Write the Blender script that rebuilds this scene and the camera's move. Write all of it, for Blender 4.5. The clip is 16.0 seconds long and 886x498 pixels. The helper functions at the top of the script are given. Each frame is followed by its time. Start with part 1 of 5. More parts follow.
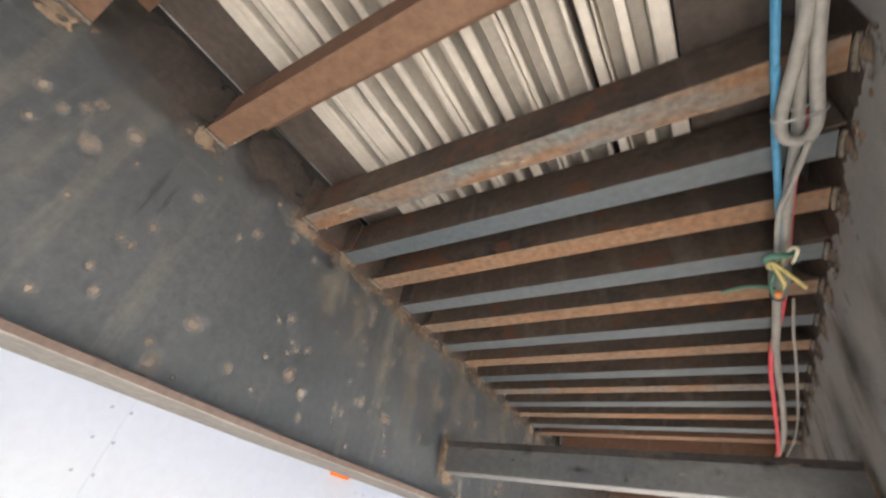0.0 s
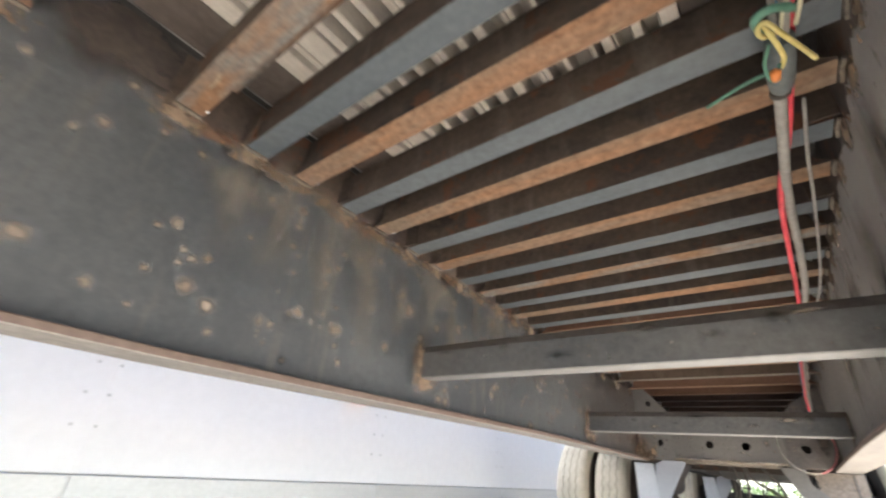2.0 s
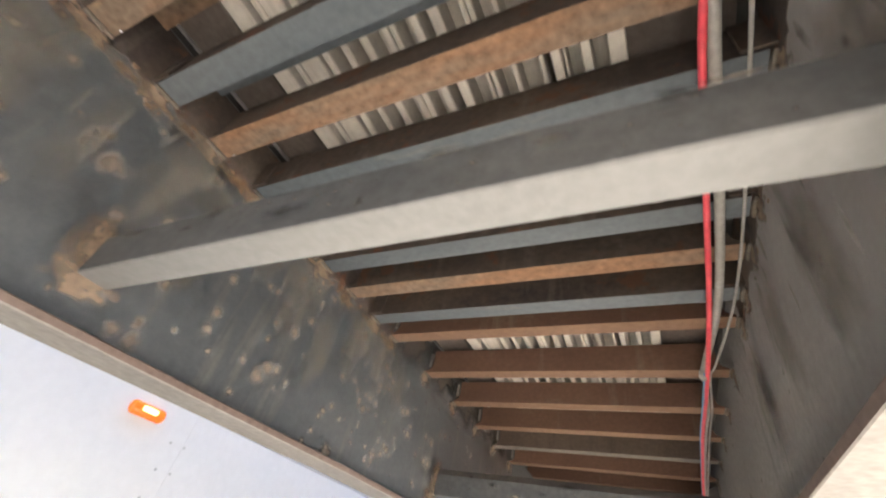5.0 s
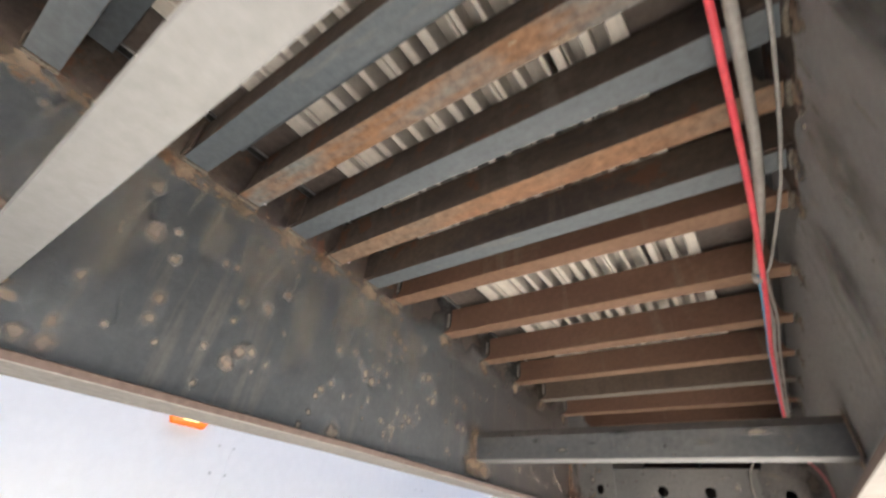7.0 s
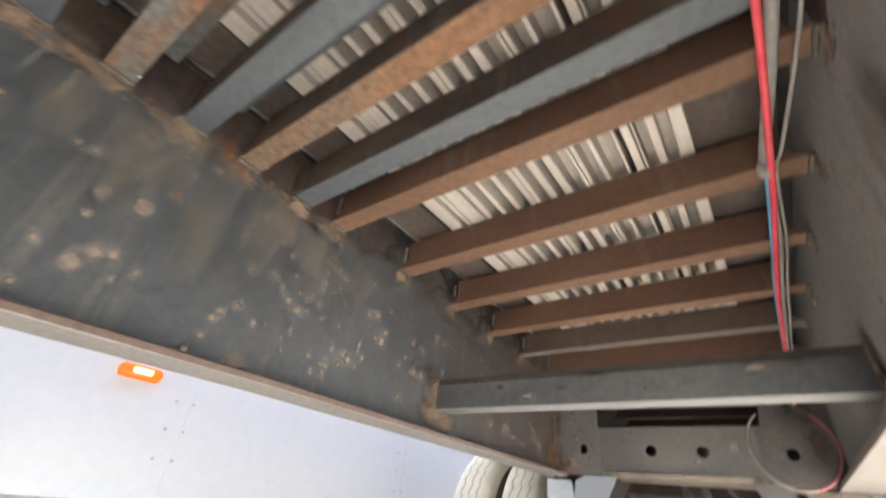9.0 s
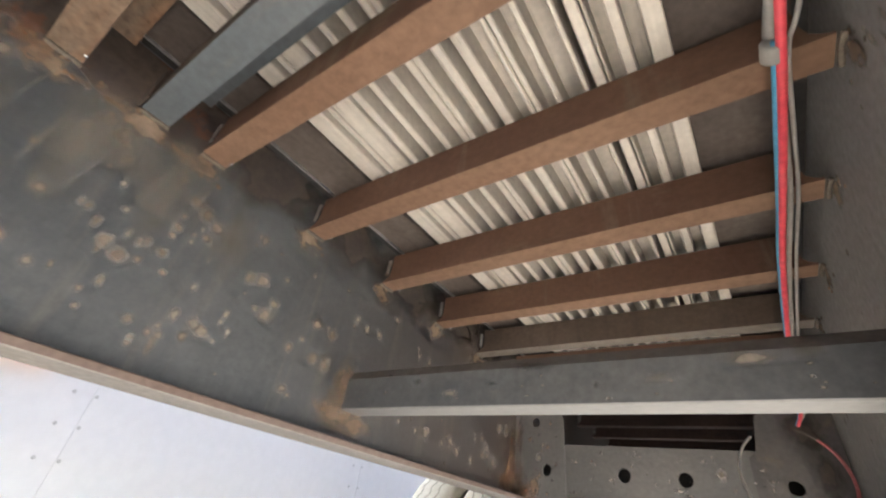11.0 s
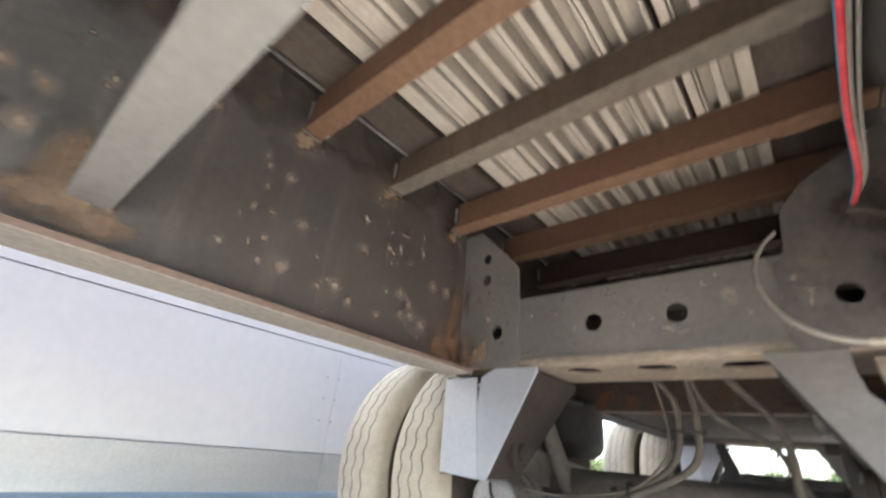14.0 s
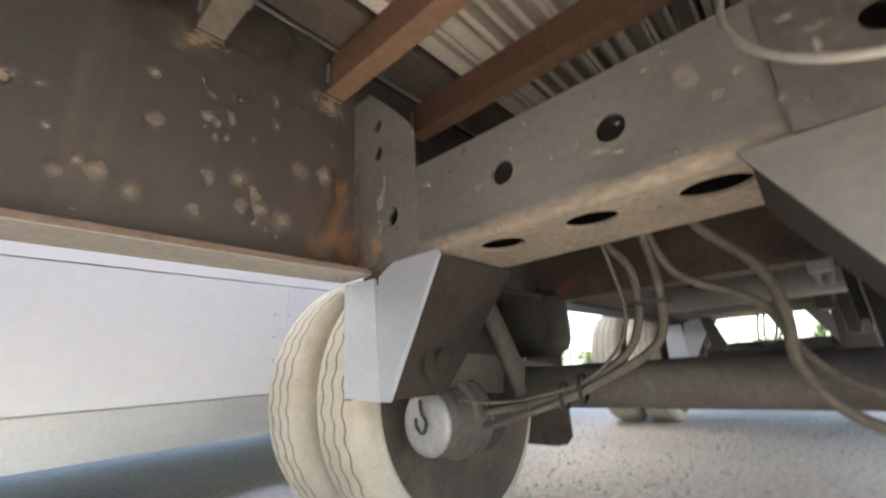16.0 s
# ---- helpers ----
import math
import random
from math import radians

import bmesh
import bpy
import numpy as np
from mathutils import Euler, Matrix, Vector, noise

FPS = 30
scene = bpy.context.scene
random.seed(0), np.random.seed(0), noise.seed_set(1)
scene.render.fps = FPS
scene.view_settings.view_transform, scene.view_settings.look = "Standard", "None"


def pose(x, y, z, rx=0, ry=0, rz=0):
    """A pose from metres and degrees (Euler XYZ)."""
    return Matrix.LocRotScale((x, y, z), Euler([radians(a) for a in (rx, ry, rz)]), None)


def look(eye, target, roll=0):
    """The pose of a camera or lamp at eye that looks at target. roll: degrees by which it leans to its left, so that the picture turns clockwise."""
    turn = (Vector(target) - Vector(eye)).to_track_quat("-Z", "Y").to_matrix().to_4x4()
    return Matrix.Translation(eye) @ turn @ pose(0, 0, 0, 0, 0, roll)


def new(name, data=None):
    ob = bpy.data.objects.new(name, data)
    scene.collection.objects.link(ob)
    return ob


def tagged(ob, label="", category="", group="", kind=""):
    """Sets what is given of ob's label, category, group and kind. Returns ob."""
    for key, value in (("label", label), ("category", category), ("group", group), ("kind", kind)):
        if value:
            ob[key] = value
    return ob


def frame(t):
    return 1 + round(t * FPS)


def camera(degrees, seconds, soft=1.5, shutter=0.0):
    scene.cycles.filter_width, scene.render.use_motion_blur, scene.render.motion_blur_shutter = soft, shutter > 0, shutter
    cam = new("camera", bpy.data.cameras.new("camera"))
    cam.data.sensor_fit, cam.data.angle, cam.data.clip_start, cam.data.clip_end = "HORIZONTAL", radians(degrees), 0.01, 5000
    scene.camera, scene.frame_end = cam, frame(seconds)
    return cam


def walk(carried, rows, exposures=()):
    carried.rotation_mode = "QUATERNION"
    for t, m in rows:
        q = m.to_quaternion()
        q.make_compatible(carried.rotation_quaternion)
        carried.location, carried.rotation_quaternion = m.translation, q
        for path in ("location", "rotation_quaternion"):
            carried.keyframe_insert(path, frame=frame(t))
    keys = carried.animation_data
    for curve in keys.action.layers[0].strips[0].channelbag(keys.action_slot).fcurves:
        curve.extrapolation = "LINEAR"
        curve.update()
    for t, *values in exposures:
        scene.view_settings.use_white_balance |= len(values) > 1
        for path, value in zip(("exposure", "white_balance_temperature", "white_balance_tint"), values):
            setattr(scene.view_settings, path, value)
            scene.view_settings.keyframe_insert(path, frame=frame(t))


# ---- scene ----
cam = camera(94.8, 16.0, soft=2.2, shutter=0.7)
PATH = [
    (0, (0.299, -0.191, 0.638), (-0.685, 1.065, 1.844), 12.8),
    (0.5, (0.319, -0.125, 0.647), (-0.744, 1.125, 1.79), 9.8),
    (1, (0.345, -0.007, 0.643), (-0.769, 1.253, 1.726), 10.0),
    (1.5, (0.347, 0.064, 0.645), (-0.825, 1.342, 1.642), 7.0),
    (2, (0.348, 0.14, 0.651), (-0.781, 1.503, 1.584), 5.3),
    (2.5, (0.33, 0.302, 0.638), (-0.607, 1.663, 1.766), 10.0),
    (3, (0.336, 0.399, 0.623), (-0.485, 1.751, 1.846), 12.9),
    (3.5, (0.324, 0.506, 0.598), (-0.513, 1.858, 1.811), 12.4),
    (4, (0.321, 0.672, 0.603), (-0.532, 1.971, 1.862), 12.1),
    (4.5, (0.342, 0.807, 0.603), (-0.524, 2.116, 1.842), 14.4),
    (4.7, (0.328, 0.86, 0.588), (-0.495, 2.158, 1.855), 13.8),
    (6.8, (0.371, 1.143, 0.617), (-0.597, 2.433, 1.799), 7.6),
    (7, (0.369, 1.17, 0.638), (-0.64, 2.458, 1.788), 6.2),
    (7.5, (0.379, 1.208, 0.631), (-0.739, 2.507, 1.662), 6.2),
    (8, (0.356, 1.255, 0.615), (-0.644, 2.61, 1.695), 8.5),
    (8.5, (0.355, 1.354, 0.605), (-0.702, 2.645, 1.709), 11.8),
    (9, (0.353, 1.501, 0.618), (-0.704, 2.828, 1.678), 6.5),
    (9.2, (0.352, 1.557, 0.63), (-0.724, 2.898, 1.652), 4.3),
    (11.3, (0.351, 1.949, 0.675), (-0.692, 3.241, 1.79), 9.6),
    (11.5, (0.353, 1.99, 0.668), (-0.694, 3.301, 1.757), 8.6),
    (12, (0.361, 2.136, 0.638), (-0.696, 3.469, 1.689), 7.8),
    (12.5, (0.358, 2.285, 0.642), (-0.72, 3.555, 1.749), 9.1),
    (13, (0.353, 2.392, 0.641), (-0.771, 3.641, 1.725), 10.3),
    (13.5, (0.333, 2.511, 0.618), (-0.801, 3.78, 1.669), 11.5),
    (14, (0.326, 2.672, 0.566), (-0.882, 3.996, 1.452), 5.6),
    (14.5, (0.356, 2.828, 0.605), (-0.921, 4.115, 1.449), 2.5),
    (15, (0.368, 2.995, 0.567), (-0.711, 4.475, 1.371), -1.8),
    (15.5, (0.316, 3.101, 0.553), (-0.889, 4.525, 1.273), 1.4),
    (16, (0.292, 3.144, 0.565), (-0.964, 4.595, 1.128), -3.7),
]
walk(cam, [(t, look(eye, target, roll)) for t, eye, target, roll in PATH],
     [(0.0, 2.78, 5720, 11), (1.5, 2.79, 5820, 11), (3.0, 2.83, 5880, 11), (4.5, 2.85, 5920, 11), (7.5, 2.84, 5740, 11), (9.0, 2.84, 5800, 11), (12.0, 2.76, 5790, 11), (14.0, 2.74, 5830, 11), (16.0, 2.63, 6150, 11)])

# ---- light ----
SUN_AZ, SUN_EL = 80.0, 48.5          # degrees from +y towards +x, and above the horizon
world = bpy.data.worlds.new("world")
scene.world = world
world.use_nodes = True
wn = world.node_tree.nodes
sky = wn.new("ShaderNodeTexSky")
sky.sky_type = "NISHITA"
sky.sun_disc = False
sky.sun_elevation = radians(SUN_EL)
sky.sun_rotation = radians(SUN_AZ)
wn["Background"].inputs[1].default_value = 0.15
world.node_tree.links.new(sky.outputs[0], wn["Background"].inputs[0])
sun = new("sun", bpy.data.lights.new("sun", "SUN"))
sun.data.energy, sun.data.angle, sun.data.color = 4.3, radians(0.5), (1.0, 0.95, 0.87)
sun.matrix_world = look((0, 0, 0), (-math.sin(radians(SUN_AZ)) * math.cos(radians(SUN_EL)),
                                    -math.cos(radians(SUN_AZ)) * math.cos(radians(SUN_EL)),
                                    -math.sin(radians(SUN_EL))))


# ---- materials ----
def material(name, base, alt, rust=None, rust_at=0.62, rough=0.6, metal=0.0, scale=3.0, stretch=(1, 1, 1),
             grain=60.0, bump=0.15, dust=None, dust_at=0.55, contrast=0.12, streak=None, streak_at=0.56, streaky=False):
    """A worn surface: two tones in broad patches, optional rust and dust with their own outlines, fine grain and relief."""
    m = bpy.data.materials.new(name)
    m.use_nodes = True
    nt = m.node_tree
    n, link = nt.nodes, nt.links.new
    bsdf = n["Principled BSDF"]
    coord, info = n.new("ShaderNodeTexCoord"), n.new("ShaderNodeObjectInfo")
    shift = n.new("ShaderNodeVectorMath")
    shift.operation = "MULTIPLY_ADD"
    link(info.outputs["Random"], shift.inputs[0])
    shift.inputs[1].default_value = (7.3, 3.1, 5.7)
    link(coord.outputs["Object"], shift.inputs[2])
    mp = n.new("ShaderNodeMapping")
    mp.inputs["Scale"].default_value = stretch
    link(shift.outputs[0], mp.inputs[0])

    def noise_tex(s, detail=5.0, src=mp.outputs[0], rough_n=0.6):
        t = n.new("ShaderNodeTexNoise")
        t.inputs["Scale"].default_value, t.inputs["Detail"].default_value = s, detail
        t.inputs["Roughness"].default_value = rough_n
        link(src, t.inputs["Vector"])
        return t.outputs[0]

    def ramp(src, lo, hi):
        r = n.new("ShaderNodeMapRange")
        r.inputs[1].default_value, r.inputs[2].default_value = lo, hi
        link(src, r.inputs[0])
        return r.outputs[0]

    def mix(f, a, b, mode="MIX"):
        x = n.new("ShaderNodeMix")
        x.data_type, x.blend_type = "RGBA", mode
        for sock, v in ((x.inputs[0], f), (x.inputs[6], a), (x.inputs[7], b)):
            if isinstance(v, bpy.types.NodeSocket):
                link(v, sock)
            elif isinstance(v, (int, float)):
                sock.default_value = v
            else:
                sock.default_value = (*v, 1)
        return x.outputs[2]

    broad = noise_tex(scale)
    fine = noise_tex(grain, 3.0, shift.outputs[0])
    colour = mix(ramp(broad, 0.38, 0.62), base, alt)
    if dust:
        d = noise_tex(scale * 1.7, 7.0, rough_n=0.68)
        colour = mix(ramp(d, dust_at, dust_at + 0.16), colour, dust)
    if streak:
        sm = n.new("ShaderNodeMapping")
        sm.inputs["Scale"].default_value = (9.0, 9.0, 0.9)
        link(shift.outputs[0], sm.inputs[0])
        k = noise_tex(1.6, 4.0, sm.outputs[0])
        colour = mix(ramp(k, streak_at, streak_at + 0.2), colour, streak)
    if rust:
        r = noise_tex(scale * 2.6, 8.0, mp.outputs[0] if streaky else shift.outputs[0], 0.7)
        f = ramp(r, rust_at, rust_at + 0.05)
        colour = mix(f, colour, mix(fine, rust, tuple(c * 0.45 for c in rust)))
    g = n.new("ShaderNodeMapRange")
    g.inputs[1].default_value, g.inputs[2].default_value = 0.25, 0.75
    g.inputs[3].default_value, g.inputs[4].default_value = 1.0 - contrast * 2, 1.0 + contrast
    link(fine, g.inputs[0])
    comb = n.new("ShaderNodeCombineColor")
    for k in range(3):
        link(g.outputs[0], comb.inputs[k])
    colour = mix(1.0, colour, comb.outputs[0], "MULTIPLY")
    link(colour, bsdf.inputs["Base Color"])
    rr = n.new("ShaderNodeMapRange")
    rr.inputs[3].default_value, rr.inputs[4].default_value = max(0.05, rough - 0.12), min(1.0, rough + 0.15)
    link(broad, rr.inputs[0])
    link(rr.outputs[0], bsdf.inputs["Roughness"])
    bsdf.inputs["Metallic"].default_value = metal
    bsdf.inputs["Specular IOR Level"].default_value = 0.5 if rough < 0.55 else 0.3      # dusty surfaces hardly shine
    if bump:
        b = n.new("ShaderNodeBump")
        b.inputs["Strength"].default_value, b.inputs["Distance"].default_value = bump, 0.004
        link(fine, b.inputs["Height"])
        link(b.outputs[0], bsdf.inputs["Normal"])
    return m


def stain(name, colour, alt, edge=0.9, fade=0.7, ragged=1.7):
    """A soft-edged deposit that fades out towards the rim of its patch, with a ragged outline."""
    m = material(name, colour, alt, rough=0.95, scale=14.0, grain=70.0, contrast=0.17, bump=0.15)
    n, link = m.node_tree.nodes, m.node_tree.links.new
    coord, info = n.new("ShaderNodeTexCoord"), n.new("ShaderNodeObjectInfo")
    off = n.new("ShaderNodeVectorMath")
    off.operation = "MULTIPLY_ADD"
    link(info.outputs["Random"], off.inputs[0])
    off.inputs[1].default_value = (31.0, 17.0, 23.0)
    link(coord.outputs["Generated"], off.inputs[2])
    tex = n.new("ShaderNodeTexNoise")
    tex.inputs["Scale"].default_value, tex.inputs["Detail"].default_value = 4.5, 6.0
    link(off.outputs[0], tex.inputs["Vector"])
    cen = n.new("ShaderNodeVectorMath")
    cen.operation = "SUBTRACT"
    link(coord.outputs["Generated"], cen.inputs[0])
    cen.inputs[1].default_value = (0.5, 0.5, 0.5)
    flat = n.new("ShaderNodeVectorMath")
    flat.operation = "MULTIPLY"
    link(cen.outputs[0], flat.inputs[0])
    flat.inputs[1].default_value = (0.0, 2.0, 2.0)
    ln = n.new("ShaderNodeVectorMath")
    ln.operation = "LENGTH"
    link(flat.outputs[0], ln.inputs[0])
    add = n.new("ShaderNodeMath")
    add.operation = "MULTIPLY_ADD"
    link(tex.outputs[0], add.inputs[0])
    add.inputs[1].default_value = -ragged
    link(ln.outputs["Value"], add.inputs[2])
    rng = n.new("ShaderNodeMapRange")
    rng.inputs[1].default_value, rng.inputs[2].default_value = 0.8 - ragged * 0.5, 0.8 - ragged * 0.5 - fade
    rng.inputs[3].default_value, rng.inputs[4].default_value = 0.0, edge
    link(add.outputs[0], rng.inputs[0])
    link(rng.outputs[0], n["Principled BSDF"].inputs["Alpha"])
    return m


def glow(name, colour, strength):
    m = bpy.data.materials.new(name)
    m.use_nodes = True
    b = m.node_tree.nodes["Principled BSDF"]
    b.inputs["Base Color"].default_value = (*colour, 1)
    b.inputs["Emission Color"].default_value = (*colour, 1)
    b.inputs["Emission Strength"].default_value = strength
    b.inputs["Roughness"].default_value = 0.2
    return m


M = {}
M["web"] = material("frame_paint", (0.067, 0.074, 0.079), (0.093, 0.099, 0.102), rust=(0.24, 0.17, 0.12), rust_at=0.765, rough=0.5,
                    scale=1.3, stretch=(1, 1.0, 0.7), dust=(0.135, 0.132, 0.125), dust_at=0.61, streak=(0.15, 0.142, 0.124), streak_at=0.56)


def beam_tone(m, colour, alt, y0, y1, most, size=2.2):
    """A second tone along a beam: it grows from y0 to y1 and thins out in clouds."""
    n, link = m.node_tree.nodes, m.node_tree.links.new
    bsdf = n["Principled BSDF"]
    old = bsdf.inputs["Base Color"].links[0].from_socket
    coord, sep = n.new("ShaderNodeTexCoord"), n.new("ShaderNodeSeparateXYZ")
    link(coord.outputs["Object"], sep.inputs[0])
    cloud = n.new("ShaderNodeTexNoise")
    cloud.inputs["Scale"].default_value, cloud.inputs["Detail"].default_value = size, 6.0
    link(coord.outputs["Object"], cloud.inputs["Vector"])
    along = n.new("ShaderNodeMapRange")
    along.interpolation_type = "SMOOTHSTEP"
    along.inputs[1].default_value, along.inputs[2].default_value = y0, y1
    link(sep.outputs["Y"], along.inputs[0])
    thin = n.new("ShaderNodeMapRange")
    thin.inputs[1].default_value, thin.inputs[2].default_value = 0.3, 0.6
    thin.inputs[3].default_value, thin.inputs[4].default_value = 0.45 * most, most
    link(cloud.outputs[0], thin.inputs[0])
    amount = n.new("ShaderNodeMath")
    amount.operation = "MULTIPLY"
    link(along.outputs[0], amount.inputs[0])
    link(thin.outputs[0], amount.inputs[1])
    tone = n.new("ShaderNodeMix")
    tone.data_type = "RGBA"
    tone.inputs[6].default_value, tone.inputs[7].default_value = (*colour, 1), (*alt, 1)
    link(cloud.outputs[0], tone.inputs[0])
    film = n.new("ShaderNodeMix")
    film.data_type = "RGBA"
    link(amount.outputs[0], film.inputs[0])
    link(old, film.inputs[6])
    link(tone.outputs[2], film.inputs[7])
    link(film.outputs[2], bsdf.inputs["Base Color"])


# brown dirt; it also darkens the rear of the web as shade
beam_tone(M["web"], (0.070, 0.053, 0.043), (0.088, 0.069, 0.056), 2.3, 3.3, 0.85)
# dust, and a paler paint than the left web to stand for light
M["web_dusty"] = material("dusty_lit_frame_paint", (0.232, 0.226, 0.212), (0.288, 0.276, 0.253), rust=(0.28, 0.20, 0.14), rust_at=0.75, rough=0.7,
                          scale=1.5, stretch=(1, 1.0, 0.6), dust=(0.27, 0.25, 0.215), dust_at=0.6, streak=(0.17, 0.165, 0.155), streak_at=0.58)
# paler tone towards the front, put in for light missing on this web
beam_tone(M["web_dusty"], (0.36, 0.345, 0.32), (0.31, 0.295, 0.27), 2.3, 1.2, 0.8)
M["flange"] = material("dusty_flange_paint", (0.27, 0.25, 0.225), (0.33, 0.305, 0.27), rust=(0.2, 0.14, 0.10), rust_at=0.7, rough=0.75,
                       scale=4.0, stretch=(2, 0.4, 1), contrast=0.12)
M["flange_edge"] = material("flange_edge_primer", (0.155, 0.112, 0.092), (0.20, 0.155, 0.13), rust=(0.10, 0.06, 0.045), rust_at=0.66, rough=0.8, scale=4.0, stretch=(1, 0.3, 1))
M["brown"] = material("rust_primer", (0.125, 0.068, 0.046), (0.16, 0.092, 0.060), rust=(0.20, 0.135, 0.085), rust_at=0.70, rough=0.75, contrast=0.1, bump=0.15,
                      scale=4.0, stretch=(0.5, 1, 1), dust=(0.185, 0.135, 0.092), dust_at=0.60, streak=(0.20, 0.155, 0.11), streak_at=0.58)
M["brown_dust_lit"] = material("dusty_lit_primer", (0.180, 0.106, 0.066), (0.225, 0.140, 0.090), rust=(0.27, 0.195, 0.13), rust_at=0.66, rough=0.85,
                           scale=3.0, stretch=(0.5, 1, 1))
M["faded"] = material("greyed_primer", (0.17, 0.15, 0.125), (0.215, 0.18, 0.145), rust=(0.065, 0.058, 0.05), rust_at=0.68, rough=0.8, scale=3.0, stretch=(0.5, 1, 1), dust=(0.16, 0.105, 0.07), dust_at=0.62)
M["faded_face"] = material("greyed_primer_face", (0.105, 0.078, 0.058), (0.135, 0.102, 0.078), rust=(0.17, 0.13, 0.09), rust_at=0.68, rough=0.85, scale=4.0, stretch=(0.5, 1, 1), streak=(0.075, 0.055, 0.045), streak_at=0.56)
# dark tones for the rear channels: their shade is put into the colour
M["shaded"] = material("shaded_primer", (0.050, 0.033, 0.030), (0.072, 0.047, 0.040), rough=0.85, scale=4.0, stretch=(0.5, 1, 1), dust=(0.03, 0.026, 0.025), dust_at=0.58)
M["shaded_under"] = material("shaded_primer_underside", (0.085, 0.062, 0.054), (0.115, 0.085, 0.070), rough=0.85, scale=4.0, stretch=(0.5, 1, 1))
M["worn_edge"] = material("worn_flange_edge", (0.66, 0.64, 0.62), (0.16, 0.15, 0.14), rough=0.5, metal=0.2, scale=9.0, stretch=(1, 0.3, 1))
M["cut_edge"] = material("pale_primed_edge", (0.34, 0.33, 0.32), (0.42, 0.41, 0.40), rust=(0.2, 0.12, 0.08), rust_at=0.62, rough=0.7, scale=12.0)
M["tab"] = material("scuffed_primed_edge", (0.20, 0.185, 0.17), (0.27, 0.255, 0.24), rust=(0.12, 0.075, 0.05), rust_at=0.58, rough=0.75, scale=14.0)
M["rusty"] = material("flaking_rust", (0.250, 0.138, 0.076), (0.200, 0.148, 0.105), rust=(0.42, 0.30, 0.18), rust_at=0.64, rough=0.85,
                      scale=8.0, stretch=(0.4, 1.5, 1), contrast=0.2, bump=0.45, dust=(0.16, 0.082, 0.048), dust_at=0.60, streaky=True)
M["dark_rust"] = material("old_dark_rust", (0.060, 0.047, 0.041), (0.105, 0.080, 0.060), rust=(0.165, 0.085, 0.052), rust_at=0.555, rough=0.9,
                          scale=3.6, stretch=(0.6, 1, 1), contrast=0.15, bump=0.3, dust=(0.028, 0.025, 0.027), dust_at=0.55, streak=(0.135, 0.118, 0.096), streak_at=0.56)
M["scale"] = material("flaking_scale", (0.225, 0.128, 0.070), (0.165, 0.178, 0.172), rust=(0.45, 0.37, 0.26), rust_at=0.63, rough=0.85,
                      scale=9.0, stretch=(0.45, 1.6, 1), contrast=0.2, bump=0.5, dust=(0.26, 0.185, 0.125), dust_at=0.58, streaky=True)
# pale bluish tone: sky light on the folded leaf put into its colour
M["leaf_paint"] = material("skylit_leaf_paint", (0.40, 0.43, 0.475), (0.46, 0.485, 0.52), rust=(0.3, 0.22, 0.16), rust_at=0.76, rough=0.55, scale=3.0, contrast=0.05)
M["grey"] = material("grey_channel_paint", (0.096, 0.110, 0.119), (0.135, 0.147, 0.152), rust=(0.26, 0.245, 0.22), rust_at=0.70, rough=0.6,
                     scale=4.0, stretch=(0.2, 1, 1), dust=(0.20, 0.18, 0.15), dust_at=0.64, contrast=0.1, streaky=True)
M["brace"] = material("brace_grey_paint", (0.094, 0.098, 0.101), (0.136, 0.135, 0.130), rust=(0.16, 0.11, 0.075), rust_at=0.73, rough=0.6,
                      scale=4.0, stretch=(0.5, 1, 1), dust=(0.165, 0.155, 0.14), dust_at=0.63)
# paler tone painted on the underside for light thrown up from the ground
M["brace_under"] = material("brace_lit_paint", (0.215, 0.213, 0.205), (0.26, 0.256, 0.244), rust=(0.19, 0.175, 0.15), rust_at=0.62, rough=0.6,
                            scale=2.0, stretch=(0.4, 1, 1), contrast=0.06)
M["susp"] = material("suspension_paint", (0.122, 0.119, 0.113), (0.160, 0.153, 0.142), rust=(0.25, 0.17, 0.11), rust_at=0.74, rough=0.65,
                     scale=3.0, dust=(0.21, 0.185, 0.155), dust_at=0.66, contrast=0.07)
# darker than the box beam's paint: shade put into the colour
M["gusset"] = material("shaded_dark_paint", (0.098, 0.092, 0.088), (0.132, 0.120, 0.108), rust=(0.18, 0.12, 0.08), rust_at=0.72, rough=0.65, scale=5.0, dust=(0.175, 0.138, 0.10), dust_at=0.58)
M["susp_dust"] = material("dust_caked_paint", (0.262, 0.218, 0.168), (0.212, 0.184, 0.152), rust=(0.11, 0.085, 0.07), rust_at=0.66, rough=0.9,
                          scale=7.0, dust=(0.33, 0.275, 0.205), dust_at=0.60, contrast=0.15)
M["pale_sleeve"] = material("yellowed_sleeve", (0.36, 0.325, 0.265), (0.44, 0.40, 0.33), rough=0.7, scale=30.0)
M["hanger_dust"] = material("dusty_outer_plate", (0.175, 0.148, 0.120), (0.225, 0.192, 0.158), rust=(0.11, 0.08, 0.06), rust_at=0.70, rough=0.85, scale=6.0,
                            dust=(0.27, 0.235, 0.19), dust_at=0.62, contrast=0.2, bump=0.4)
# sky light is tinted into this paint; only the left hangers carry it
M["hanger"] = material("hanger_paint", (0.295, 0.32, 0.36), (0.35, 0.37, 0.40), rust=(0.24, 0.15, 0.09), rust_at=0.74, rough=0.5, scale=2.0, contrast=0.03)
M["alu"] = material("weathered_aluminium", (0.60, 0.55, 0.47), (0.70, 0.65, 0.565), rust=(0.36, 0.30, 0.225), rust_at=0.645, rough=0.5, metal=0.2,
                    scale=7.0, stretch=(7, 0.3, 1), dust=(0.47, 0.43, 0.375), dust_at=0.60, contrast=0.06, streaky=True)
